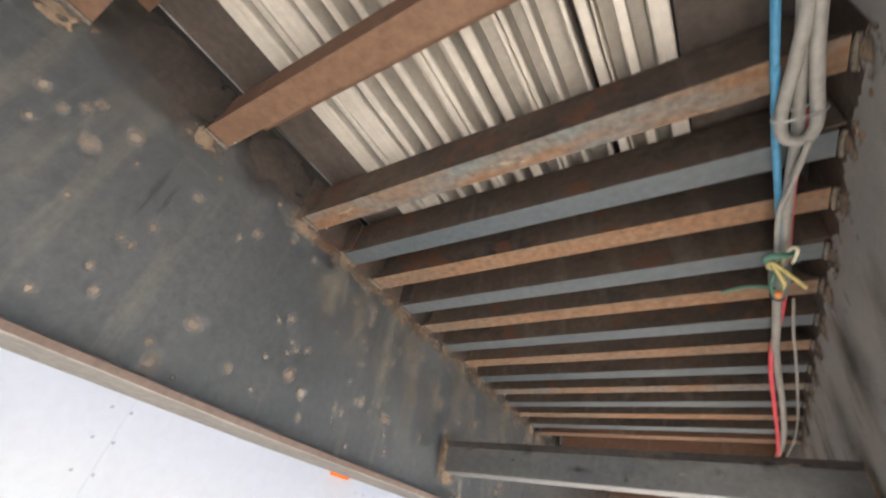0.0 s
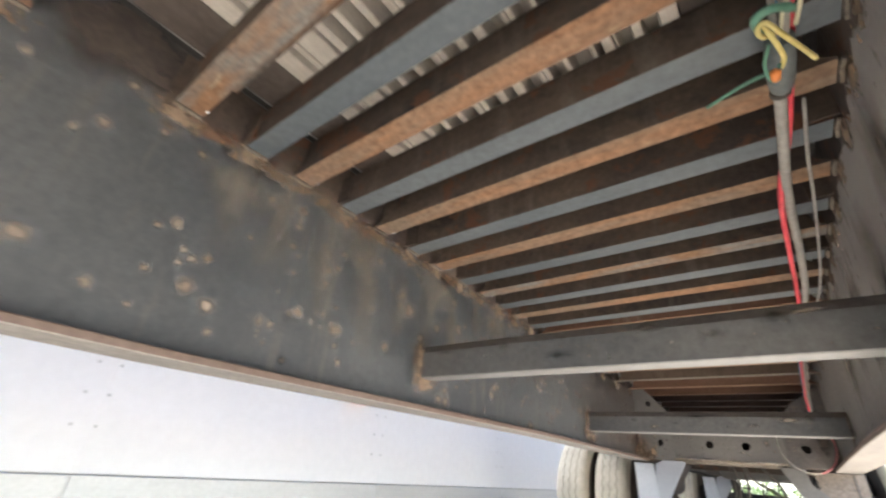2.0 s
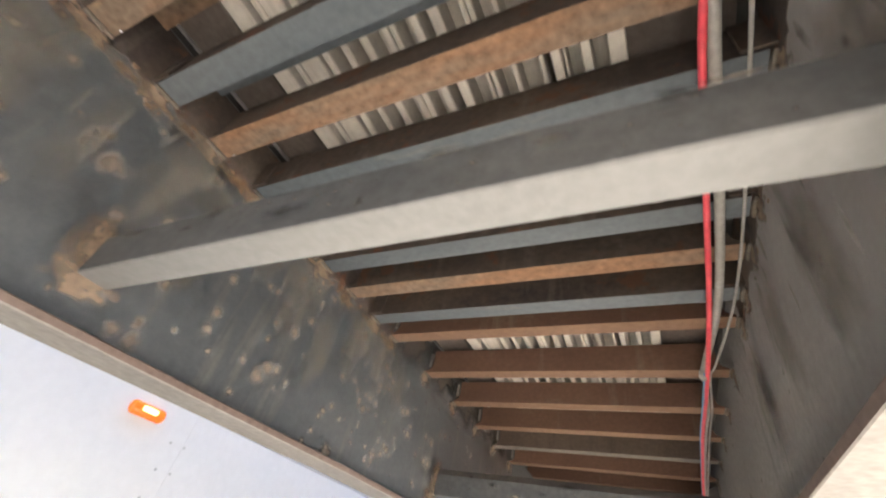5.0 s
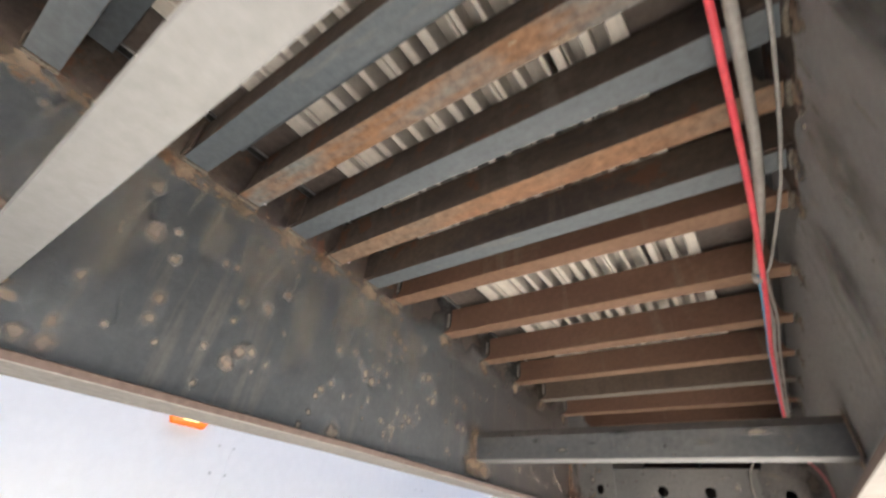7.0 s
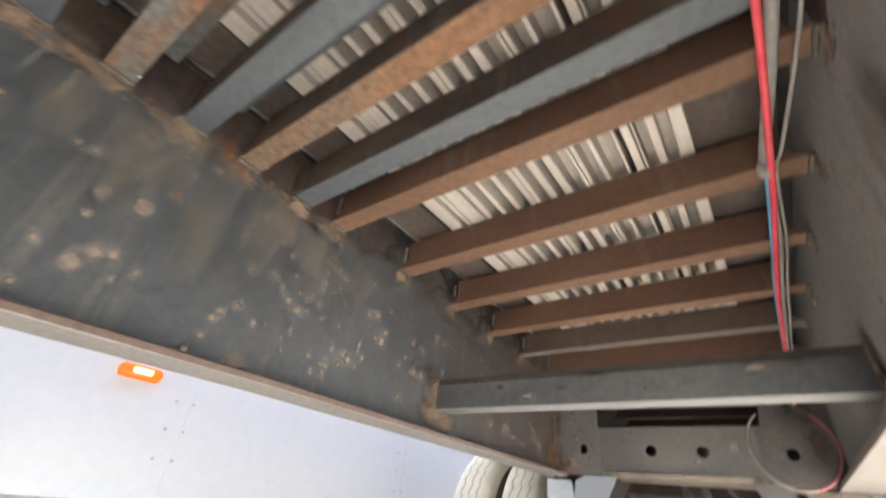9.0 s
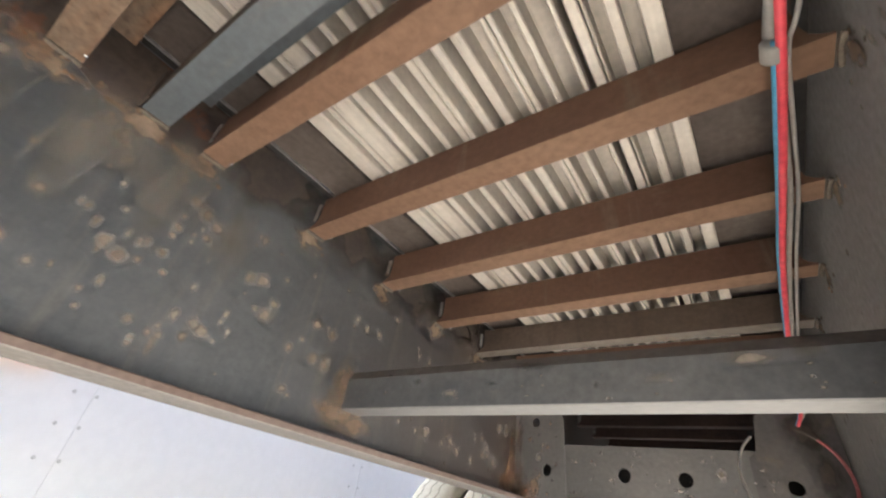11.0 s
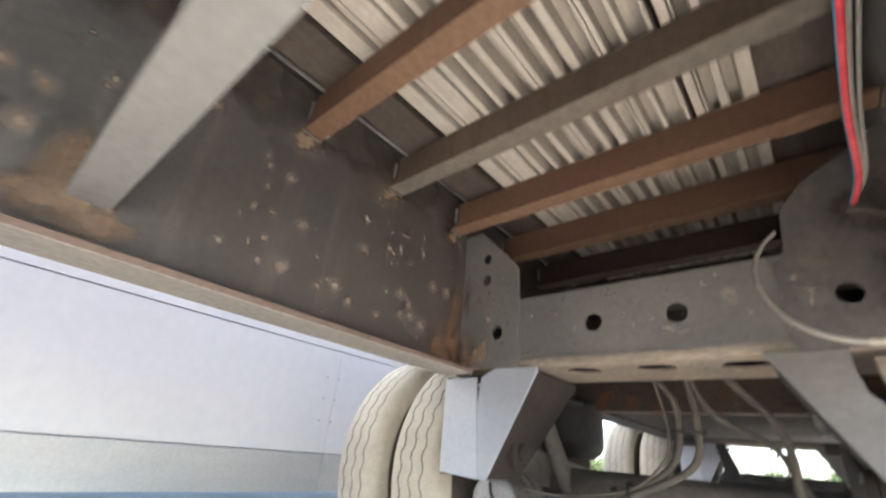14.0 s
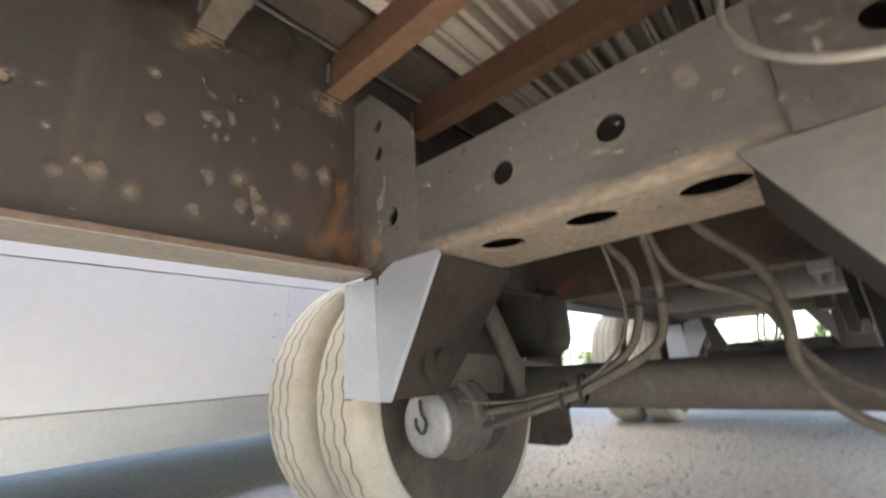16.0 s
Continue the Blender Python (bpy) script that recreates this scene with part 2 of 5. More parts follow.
# darker aluminium for the recesses, where it paints the shade between ribs
M["alu_recess"] = material("recess_shade_aluminium", (0.49, 0.45, 0.39), (0.58, 0.535, 0.465), rough=0.7, scale=7.0, stretch=(7, 0.3, 1), dust=(0.38, 0.345, 0.295), dust_at=0.60, contrast=0.08)
M["board"] = material("dark_deck_board", (0.098, 0.080, 0.068), (0.135, 0.112, 0.094), rough=0.75, scale=4.0, stretch=(3, 0.3, 1))
M["rustpatch"] = material("bare_rust", (0.36, 0.255, 0.165), (0.20, 0.125, 0.075), rough=0.95, scale=25.0, grain=160.0, contrast=0.3, bump=0.5)
M["wash"] = material("mud_wash", (0.155, 0.14, 0.115), (0.20, 0.165, 0.125), rough=0.95, scale=20.0, grain=160.0, contrast=0.25, bump=0.3)
M["softwash"] = stain("soft_mud_wash", (0.255, 0.235, 0.195), (0.205, 0.18, 0.142), 0.7, 1.0, 1.3)
M["softspot"] = stain("dried_mud_spot", (0.345, 0.295, 0.243), (0.27, 0.22, 0.175), 0.82, 0.6, 0.8)
M["speck"] = stain("pale_mud_speck", (0.40, 0.36, 0.31), (0.30, 0.25, 0.20), 0.7, 0.6, 0.7)
M["mudpatch"] = stain("tan_mud_patch", (0.25, 0.19, 0.135), (0.20, 0.145, 0.10), 0.85, 0.6, 1.3)
M["crust"] = stain("mud_crust", (0.33, 0.255, 0.182), (0.225, 0.16, 0.11), 0.9, 0.5, 2.1)
M["softrust"] = stain("soft_rust_bloom", (0.275, 0.155, 0.085), (0.16, 0.09, 0.055), 0.68, 0.7, 2.2)
M["grime"] = stain("dark_grease", (0.068, 0.056, 0.048), (0.098, 0.08, 0.065), 0.88, 0.45, 1.2)
M["softgrime"] = stain("faint_grease_marks", (0.07, 0.068, 0.066), (0.09, 0.087, 0.083), 0.6, 0.8, 1.5)
M["bright"] = material("bright_glint_metal", (0.85, 0.85, 0.84), (0.9, 0.9, 0.9), rough=0.2, metal=1.0, bump=0.0)
M["dark"] = material("black_steel", (0.025, 0.024, 0.023), (0.045, 0.042, 0.038), rough=0.6, scale=4.0, dust=(0.12, 0.105, 0.085), dust_at=0.6)
M["axle"] = material("dusty_axle_paint", (0.085, 0.078, 0.07), (0.13, 0.118, 0.102), rough=0.75, scale=4.0, dust=(0.21, 0.185, 0.15), dust_at=0.58)
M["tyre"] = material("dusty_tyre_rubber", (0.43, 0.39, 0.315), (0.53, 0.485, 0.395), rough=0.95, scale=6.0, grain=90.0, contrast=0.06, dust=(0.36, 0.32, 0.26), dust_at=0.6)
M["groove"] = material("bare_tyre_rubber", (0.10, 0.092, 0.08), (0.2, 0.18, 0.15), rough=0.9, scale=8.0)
M["wall_side"] = material("dirty_shaded_rubber", (0.072, 0.060, 0.048), (0.115, 0.098, 0.078), rough=0.95, scale=5.0)
M["cap"] = material("dull_zinc_cap", (0.30, 0.30, 0.30), (0.38, 0.375, 0.365), rough=0.5, metal=0.4, scale=12.0)
M["white"] = material("white_panel_paint", (0.752, 0.750, 0.738), (0.760, 0.758, 0.746), rough=0.35, scale=1.0, bump=0.02, contrast=0.02, grain=20)
M["rail"] = material("aluminium_rail", (0.50, 0.505, 0.49), (0.60, 0.595, 0.565), rough=0.45, metal=0.4, scale=2.0, stretch=(1, 0.3, 2), contrast=0.05)
M["dirt"] = material("dry_dirt", (0.48, 0.415, 0.33), (0.56, 0.49, 0.395), rust=(0.37, 0.30, 0.23), rust_at=0.63, rough=0.95, scale=0.9, grain=35.0, contrast=0.2, bump=0.7)
M["stone"] = material("gravel", (0.36, 0.33, 0.29), (0.50, 0.47, 0.43), rough=0.9, scale=9.0)
M["clod"] = material("dry_leaf_litter", (0.30, 0.225, 0.16), (0.36, 0.28, 0.21), rough=0.95, scale=9.0)
M["grey_wire"] = material("grey_conduit", (0.30, 0.285, 0.26), (0.36, 0.34, 0.31), rough=0.6, scale=9.0)
M["red_wire"] = material("red_wire", (0.72, 0.055, 0.085), (0.78, 0.10, 0.12), rough=0.45, scale=9.0)
M["faded_red"] = material("faded_red_wire", (0.50, 0.15, 0.16), (0.56, 0.25, 0.25), rough=0.6, scale=9.0, dust=(0.42, 0.36, 0.33), dust_at=0.58)
M["blue_wire"] = material("blue_wire", (0.08, 0.27, 0.46), (0.10, 0.32, 0.52), rough=0.45, scale=9.0)
M["green_wire"] = material("green_wire", (0.10, 0.24, 0.17), (0.14, 0.28, 0.2), rough=0.5, scale=9.0)
M["yellow"] = material("yellow_wire", (0.60, 0.50, 0.16), (0.64, 0.55, 0.24), rough=0.5, scale=9.0)
M["pale_yellow"] = material("yellowed_wire", (0.66, 0.60, 0.38), (0.72, 0.68, 0.48), rough=0.5, scale=9.0)
M["orange"] = material("orange_cap", (0.75, 0.25, 0.06), (0.8, 0.3, 0.1), rough=0.5, scale=9.0)
M["hose"] = material("dusty_rubber_hose", (0.085, 0.077, 0.066), (0.13, 0.117, 0.098), rough=0.8, scale=9.0)
M["tape"] = material("grey_green_tape", (0.13, 0.15, 0.145), (0.19, 0.20, 0.19), rough=0.6, scale=20.0)
M["amber"] = glow("amber_lens", (0.9, 0.17, 0.015), 0.10)
M["amber_core"] = glow("amber_core", (1.0, 0.72, 0.22), 0.55)
# near black on the hangers' inner plates: shade put into the colour
M["sideplate"] = material("shaded_hanger_paint", (0.018, 0.015, 0.014), (0.040, 0.032, 0.027), rough=0.8, scale=5.0, dust=(0.060, 0.050, 0.042), dust_at=0.62)
M["leaf"] = material("leaves", (0.085, 0.125, 0.03), (0.13, 0.17, 0.05), rough=0.7, scale=3.0)
M["bark"] = material("bark", (0.12, 0.09, 0.07), (0.17, 0.14, 0.11), rough=0.9, scale=6.0)


# ---- mesh helpers ----
def part(name, bm, mat, parent=None, label="", smooth=False):
    me = bpy.data.meshes.new(name)
    bmesh.ops.recalc_face_normals(bm, faces=bm.faces)
    if smooth:
        for f in bm.faces:
            f.smooth = True
    bm.to_mesh(me)
    bm.free()
    for k in (mat if isinstance(mat, tuple) else (mat,)):
        me.materials.append(M[k])
    ob = new(name, me)
    ob.parent = parent
    if label:
        tagged(ob, label)
    return ob


def thing(name, label, category, place=(0, 0, 0), group="", kind=""):
    ob = new(name)
    ob.location = place
    return tagged(ob, label, category, group, kind)


def box(bm, lo, hi, bevel=0.0):
    vs = [bm.verts.new((x, y, z)) for x in (lo[0], hi[0]) for y in (lo[1], hi[1]) for z in (lo[2], hi[2])]
    fs = [bm.faces.new([vs[i] for i in q]) for q in ((0, 1, 3, 2), (4, 6, 7, 5), (0, 4, 5, 1), (2, 3, 7, 6), (0, 2, 6, 4), (1, 5, 7, 3))]
    if bevel:
        es = {e for f in fs for e in f.edges}
        bmesh.ops.bevel(bm, geom=list(es), offset=bevel, segments=2, affect="EDGES", profile=0.5)
    return bm


def boxes(*list_of, bevel=0.0):
    bm = bmesh.new()
    for lo, hi in list_of:
        b = bmesh.new()
        box(b, lo, hi, bevel)
        me = bpy.data.meshes.new("tmp")
        b.to_mesh(me)
        b.free()
        bm.from_mesh(me)
        bpy.data.meshes.remove(me)
    return bm


def prism(outline, axis, a, b):
    """A plate: an outline of 2D points, extruded along an axis from a to b."""
    bm = bmesh.new()
    place = {"x": lambda p, d: (d, p[0], p[1]), "y": lambda p, d: (p[0], d, p[1]), "z": lambda p, d: (p[0], p[1], d)}[axis]
    lo, hi = [bm.verts.new(place(p, a)) for p in outline], [bm.verts.new(place(p, b)) for p in outline]
    bm.faces.new(lo)
    bm.faces.new(hi[::-1])
    k = len(outline)
    for i in range(k):
        bm.faces.new((lo[i], hi[i], hi[(i + 1) % k], lo[(i + 1) % k]))
    return bm


def plate_with_holes(axis, outline, holes, a, b, seg=20):
    """A plate with round holes right through it. holes: (u, v, radius u, radius v)."""
    bm = bmesh.new()
    place = {"y": lambda u, v, d: (u, d, v), "z": lambda u, v, d: (u, v, d), "x": lambda u, v, d: (d, u, v)}[axis]
    edges = []
    rings = [list(outline)] + [[(u + ru * math.cos(2 * math.pi * k / seg), v + rv * math.sin(2 * math.pi * k / seg)) for k in range(seg)]
                               for u, v, ru, rv in holes]
    for ring in rings:
        vs = [bm.verts.new(place(u, v, a)) for u, v in ring]
        edges += [bm.edges.new((vs[i], vs[(i + 1) % len(vs)])) for i in range(len(vs))]
    bmesh.ops.triangle_fill(bm, edges=edges, use_beauty=True)
    ret = bmesh.ops.extrude_face_region(bm, geom=list(bm.faces))
    step = Vector(place(0, 0, b)) - Vector(place(0, 0, a))
    bmesh.ops.translate(bm, verts=[v for v in ret["geom"] if isinstance(v, bmesh.types.BMVert)], vec=step)
    return bm


def lathe(profile, axis="x", centre=(0, 0, 0), seg=48):
    """Turns (along, radius) points round an axis."""
    bm = bmesh.new()
    rings = []
    for s, r in profile:
        ring = []
        for k in range(seg):
            a = 2 * math.pi * k / seg
            c, d = r * math.cos(a), r * math.sin(a)
            p = {"x": (s, c, d), "y": (c, s, d), "z": (c, d, s)}[axis]
            ring.append(bm.verts.new(Vector(p) + Vector(centre)))
        rings.append(ring)
    for p, q in zip(rings, rings[1:]):
        for k in range(seg):
            bm.faces.new((p[k], p[(k + 1) % seg], q[(k + 1) % seg], q[k]))
    for ring in (rings[0], rings[-1]):
        bm.faces.new(ring)
    return bm


def smooth_line(points, steps=8):
    pts = [Vector(p) for p in points]
    pts = [2 * pts[0] - pts[1]] + pts + [2 * pts[-1] - pts[-2]]
    out = []
    for i in range(1, len(pts) - 2):
        a, b, c, d = pts[i - 1:i + 3]
        for k in range(steps):
            t = k / steps
            out.append(0.5 * (2 * b + (c - a) * t + (2 * a - 5 * b + 4 * c - d) * t * t + (3 * b - a - 3 * c + d) * t ** 3))
    return out + [pts[-2]]


def sweep(points, radius, seg=10, steps=8, bm=None):
    """A round tube along a smooth line."""
    bm = bm or bmesh.new()
    line = smooth_line(points, steps)
    rings, side = [], None
    for i, p in enumerate(line):
        d = (line[min(i + 1, len(line) - 1)] - line[max(i - 1, 0)]).normalized()
        if side is None:
            side = d.orthogonal().normalized()
        side = (side - d * side.dot(d)).normalized()
        up = d.cross(side)
        rings.append([bm.verts.new(p + radius * (math.cos(2 * math.pi * k / seg) * side + math.sin(2 * math.pi * k / seg) * up)) for k in range(seg)])
    for p, q in zip(rings, rings[1:]):
        for k in range(seg):
            bm.faces.new((p[k], p[(k + 1) % seg], q[(k + 1) % seg], q[k]))
    bm.faces.new(rings[0])
    bm.faces.new(rings[-1][::-1])
    return bm


def blot(x, y, z, r, face=1, long=1.0, lean=0.0, thick=0.0012, seed=0, seg=18):
    """A thin ragged patch on a web at x that faces +x (face 1) or -x (-1)."""
    rnd = random.Random(seed)
    ph = [rnd.uniform(0, 6.28) for _ in range(4)]
    out = []
    for k in range(seg):
        a = 2 * math.pi * k / seg
        q = r * (1 + 0.22 * math.sin(2 * a + ph[0]) + 0.16 * math.sin(3 * a + ph[1]) + 0.12 * math.sin(5 * a + ph[2]) + 0.1 * rnd.uniform(-1, 1))
        u, v = q * math.cos(a), q * math.sin(a) * long
        out.append((y + u * math.cos(lean) - v * math.sin(lean), z + u * math.sin(lean) + v * math.cos(lean)))
    return prism(out, "x", x, x + face * thick)


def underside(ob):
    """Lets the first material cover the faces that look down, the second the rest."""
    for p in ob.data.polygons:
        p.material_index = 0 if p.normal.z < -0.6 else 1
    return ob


# ---- ground ----
def ground_sheet():
    bm = bmesh.new()
    steps = [-400, -60, -20, -8] + [-6 + 0.5 * k for k in range(41)] + [16, 20, 30, 60, 120, 400]
    xs = [-400, -60, -20, -10] + [-6 + 0.5 * k for k in range(25)] + [8, 12, 20, 60, 400]
    grid = [[bm.verts.new((x, y, -0.012 + 0.008 * noise.noise((x * 0.7, y * 0.7, 0)) if abs(x) < 10 and abs(y) < 17 else -0.012)) for y in steps] for x in xs]
    for i in range(len(xs) - 1):
        for j in range(len(steps) - 1):
            bm.faces.new((grid[i][j], grid[i + 1][j], grid[i + 1][j + 1], grid[i][j + 1]))
    return bm


ground = tagged(part("ground", ground_sheet(), "dirt", smooth=True), "dry pale dirt and gravel yard", "ground", kind="structure")

# ---- the flatbed trailer ----
LEFT, RIGHT = -0.55, 0.590            # inner faces of the two webs at the suspension beam
FRONT, REAR = -7.0, 8.7               # ends of the frame
BOTTOM, TOP = 0.797, 1.455            # lower and upper faces of the main beams
MID = (LEFT + RIGHT) / 2
SPLAY = 0.0065                        # the right beam runs slightly outwards to the rear


def right_web(y):
    return 0.5655 + SPLAY * y


trailer = thing("flatbed_trailer", "old steel flatbed trailer with rusty cross-members and aluminium floor", "trailer")


def main_beam(face, side, splay):
    """face: x of the inner web face at y = 0; side -1 for the beam whose inner face looks to +x. Full depth to the suspension beam, shallower behind it."""
    outer = face + side * 0.01
    c = (face + outer) / 2

    def run(lo, hi, name, mat, parent, label="", bevel=0.0):
        bm = boxes((lo, hi), bevel=bevel)
        for v in bm.verts:
            v.co.x += splay * v.co.y
        return part(name, bm, mat, parent, label)

    def sag(v):
        """The lower edge of the deep part rises a little to the rear."""
        if v.co.z < 0.9 and v.co.y < 3.8:
            v.co.z += min(0.003, max(-0.020, -0.026 + 0.0145 * v.co.y))
    web = [(FRONT, BOTTOM + 0.016), (0.41, BOTTOM + 0.016), (2.0, BOTTOM + 0.016), (3.775, BOTTOM + 0.016), (3.775, 0.826), (REAR, 0.826), (REAR, TOP - 0.010), (FRONT, TOP - 0.010)]
    bm = prism(web, "x", min(face, outer), max(face, outer))
    for v in bm.verts:
        sag(v)
        v.co.x += splay * v.co.y
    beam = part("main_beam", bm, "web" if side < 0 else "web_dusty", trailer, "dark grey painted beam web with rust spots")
    w0, w1 = (0.061, 0.058) if side < 0 else (0.058, 0.061)
    bm = prism([(c - w0, BOTTOM + 0.002), (c - w0 + 0.002, BOTTOM), (c + w1 - 0.002, BOTTOM), (c + w1, BOTTOM + 0.002), (c + w1, BOTTOM + 0.0145), (c + w1 - 0.002, BOTTOM + 0.0165), (c - w0, BOTTOM + 0.0165)], "y", FRONT, 3.775)
    for cut in (-2.0, 0.41, 2.0):
        bmesh.ops.bisect_plane(bm, geom=bm.verts[:] + bm.edges[:] + bm.faces[:], plane_co=(0, cut, 0), plane_no=(0, 1, 0))
    for v in bm.verts:
        sag(v)
        v.co.x += splay * v.co.y
    underside(part("bottom_flange", bm, ("flange", "flange_edge"), beam, "dusty tan lower flange with a brown edge"))
    run((c - 0.07, 3.85, 0.81), (c + 0.07, REAR, 0.8265), "rear_flange", "dark", beam)
    # black flange: the shade of the gap along the web, put into colour
    flange = run((c - 0.03, FRONT, TOP - 0.0105), (c + 0.024, REAR, TOP), "top_flange", "dark", beam, "upper flange, black to stand for the gap's shade", 0.002)
    if side < 0:
        edge = c - side * 0.0275
        run((edge - 0.0025, FRONT, TOP - 0.0125), (edge + 0.0015, REAR, TOP - 0.001), "bare_edge", "worn_edge", flange, "thin worn edge of the upper flange")
    return beam


beam_left = main_beam(LEFT, -1, 0.0)
beam_right = main_beam(right_web(0), 1, SPLAY)


def channel(length, depth, height, t, cope=0.0):
    """A C section along x, its front at y = 0, its underside at z = 0; cope: how far its upright web is cut back at both ends, in a curve."""
    # upper flange lengthened out of sight to shade the floor recesses above it
    bm = boxes(((0, 0, 0), (length, depth, t)), ((cope, t, height - t), (length - cope, depth + 0.036, height)))
    curve = [(0.2 * cope, t), (0.55 * cope, t + 0.2 * cope), (0.85 * cope, t + 0.55 * cope), (cope, t + 1.2 * cope), (cope, height)] if cope else [(0, t), (0, height)]
    web = prism([(u, v) for u, v in curve] + [(length - u, v) for u, v in reversed(curve)], "y", 0, t)
    me = bpy.data.meshes.new("tmp")
    web.to_mesh(me)
    web.free()
    bm.from_mesh(me)
    bpy.data.meshes.remove(me)
    return bm


CM_L, CM_Z = LEFT + 0.012, 1.30
first = {}
for mat in ("brown", "rusty", "scaled", "grey", "faded", "shaded"):
    first[mat] = None


def crossmember(y, mat, dz=0.0):
    label = {"brown": "brown primed cross-member channel", "rusty": "cross-member channel with flaking rust", "grey": "grey painted added channel",
             "faded": "brown cross-member channel with a greyed, grease-marked underside",
             "shaded": "rear cross-member channel in a tone darkened as shade", "scaled": "rusty cross-member channel with pale flaking scale"}[mat]
    # dust pales the undersides; part of the step to upright faces is painted light
    skins = {"brown": ("brown_dust_lit", "brown", "cut_edge"), "rusty": ("rusty", "dark_rust", "dark_rust"), "grey": ("grey", "dark_rust", "grey"),
             "faded": ("faded", "faded_face", "cut_edge"), "shaded": ("shaded_under", "shaded", "shaded"),
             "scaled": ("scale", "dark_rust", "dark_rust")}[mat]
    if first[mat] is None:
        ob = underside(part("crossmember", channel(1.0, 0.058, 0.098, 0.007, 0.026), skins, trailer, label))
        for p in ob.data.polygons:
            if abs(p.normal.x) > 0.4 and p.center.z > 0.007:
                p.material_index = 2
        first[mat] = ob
    else:
        ob = new("crossmember", first[mat].data)
        ob.parent = trailer
        tagged(ob, label)
    ob.location = (CM_L, y, CM_Z + dz)
    ob.scale.x = right_web(y) - 0.012 - CM_L
    return ob


REAR_YS = [2.0815 + 0.3155 * k for k in range(1, 20)]      # the rear ones stand a little further apart
CROSS_YS = [0.3035 * k - 0.045 for k in range(-22, 8)] + REAR_YS
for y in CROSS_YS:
    crossmember(y, "scaled" if 0.2 < y < 0.4 or 1.4 < y < 1.6 else "rusty" if 0.2 < y < 1.9 else "faded" if abs(y - 3.34) < 0.05 else "shaded" if y > 4.2 else "brown", 0.0)
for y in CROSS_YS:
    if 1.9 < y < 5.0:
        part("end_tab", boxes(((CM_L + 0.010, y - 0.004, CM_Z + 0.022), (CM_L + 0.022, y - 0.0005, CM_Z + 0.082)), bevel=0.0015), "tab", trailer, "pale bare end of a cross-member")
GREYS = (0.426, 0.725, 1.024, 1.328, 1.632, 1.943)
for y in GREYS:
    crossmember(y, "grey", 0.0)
    for x0, x1 in ((LEFT + 0.001, LEFT + 0.05), (right_web(y) - 0.05, right_web(y) - 0.001)):
        part("clip_angle", boxes(((x0, y - 0.008, CM_Z + 0.004), (x1, y - 0.002, CM_Z + 0.095)), bevel=0.002), "dark_rust", trailer, "rusty clip angle at the web")


def plank(widths):
    """An extruded floor plank seen from below: ribs down to z = 0 under a thin sheet; widths alternate rib, recess. One outline, extruded along y."""
    low, x, rib = [], 0.0, True
    for w in widths:
        if rib:
            low += [(x, 0.0035), (x + 0.0025, 0.0), (x + w - 0.0025, 0.0), (x + w, 0.0035)]
        else:
            low += [(x + 0.0015, 0.056), (x + w - 0.0015, 0.056)]
        x += w
        rib = not rib
    return prism(low + [(x, 0.0845), (0, 0.0845)], "y", FRONT, REAR), x


SKEW = 0.0115
x = -0.361
for widths, gap in (((0.045, 0.018, 0.014, 0.004, 0.048), 0.011), ((0.019, 0.031, 0.016, 0.034, 0.017, 0.033, 0.016), 0.002),
                    ((0.014, 0.030, 0.019, 0.022, 0.023, 0.038, 0.010), 0.002), ((0.012, 0.031, 0.013, 0.042, 0.010), 0.013),
                    ((0.020, 0.003, 0.006, 0.025, 0.020, 0.027, 0.032), 0.011)):
    bm, w = plank(widths)
    for v in bm.verts:
        v.co.x += SKEW * v.co.y
    ob = part("floor_plank", bm, ("alu", "alu_recess"), trailer, "ribbed weathered aluminium floor plank")
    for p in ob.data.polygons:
        p.material_index = 1 if 0.02 < p.center.z < 0.07 else 0      # bright on the rubbed ribs; between them shade is put into the colour
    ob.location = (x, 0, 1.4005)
    x += w + gap
EDGE = x - 0.011
for lo, hi in ((-1.25, -0.60), (-0.497, -0.367), (EDGE + 0.006, right_web(0) - 0.028), (right_web(0) + 0.06, 1.29)):
    bm = boxes(((lo, FRONT, 1.416 if abs(lo) < 0.55 else 1.474), (hi, REAR, 1.447 if abs(lo) < 0.55 else 1.485)), bevel=0.003)
    for v in bm.verts:
        v.co.x += (SKEW if abs(lo) < 0.55 else 0.0) * v.co.y * (0.5 if hi > 0 else 0.3)
    part("deck_board", bm, "board", trailer, "dark deck board beside the aluminium floor")
# added out of view to keep sun off the white trailer's panels
part("side_board", prism([(FRONT, 1.37), (REAR, 1.37), (REAR, 2.26), (2.7, 2.26), (2.3, 2.45), (FRONT, 2.45)], "x", -1.295, -1.271), "board", trailer, "unseen board added to shade the white trailer, lower at the rear")
part("deck_sheet", boxes(((-1.27, FRONT, 1.487), (1.29, REAR, 1.495))), "board", trailer)


def brace(y, d):
    """A pressed section: flat underside, upright face, upper lip folded back."""
    h, t = 0.105, 0.008
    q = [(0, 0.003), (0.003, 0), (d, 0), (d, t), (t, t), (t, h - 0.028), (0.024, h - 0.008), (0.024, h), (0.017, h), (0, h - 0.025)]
    ob = underside(part("brace", prism(q, "x", 0, right_web(y) - LEFT - 0.004), ("brace_under", "brace", "gusset"), trailer, "grey painted steel brace between the beams, its upper lip darkened as shade"))
    # the lip that faces up takes the darker paint as shade
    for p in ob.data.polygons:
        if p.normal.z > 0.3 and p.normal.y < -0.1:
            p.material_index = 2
    ob.location = (LEFT + 0.002, y, 0.891)
    return ob


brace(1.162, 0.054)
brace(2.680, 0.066)

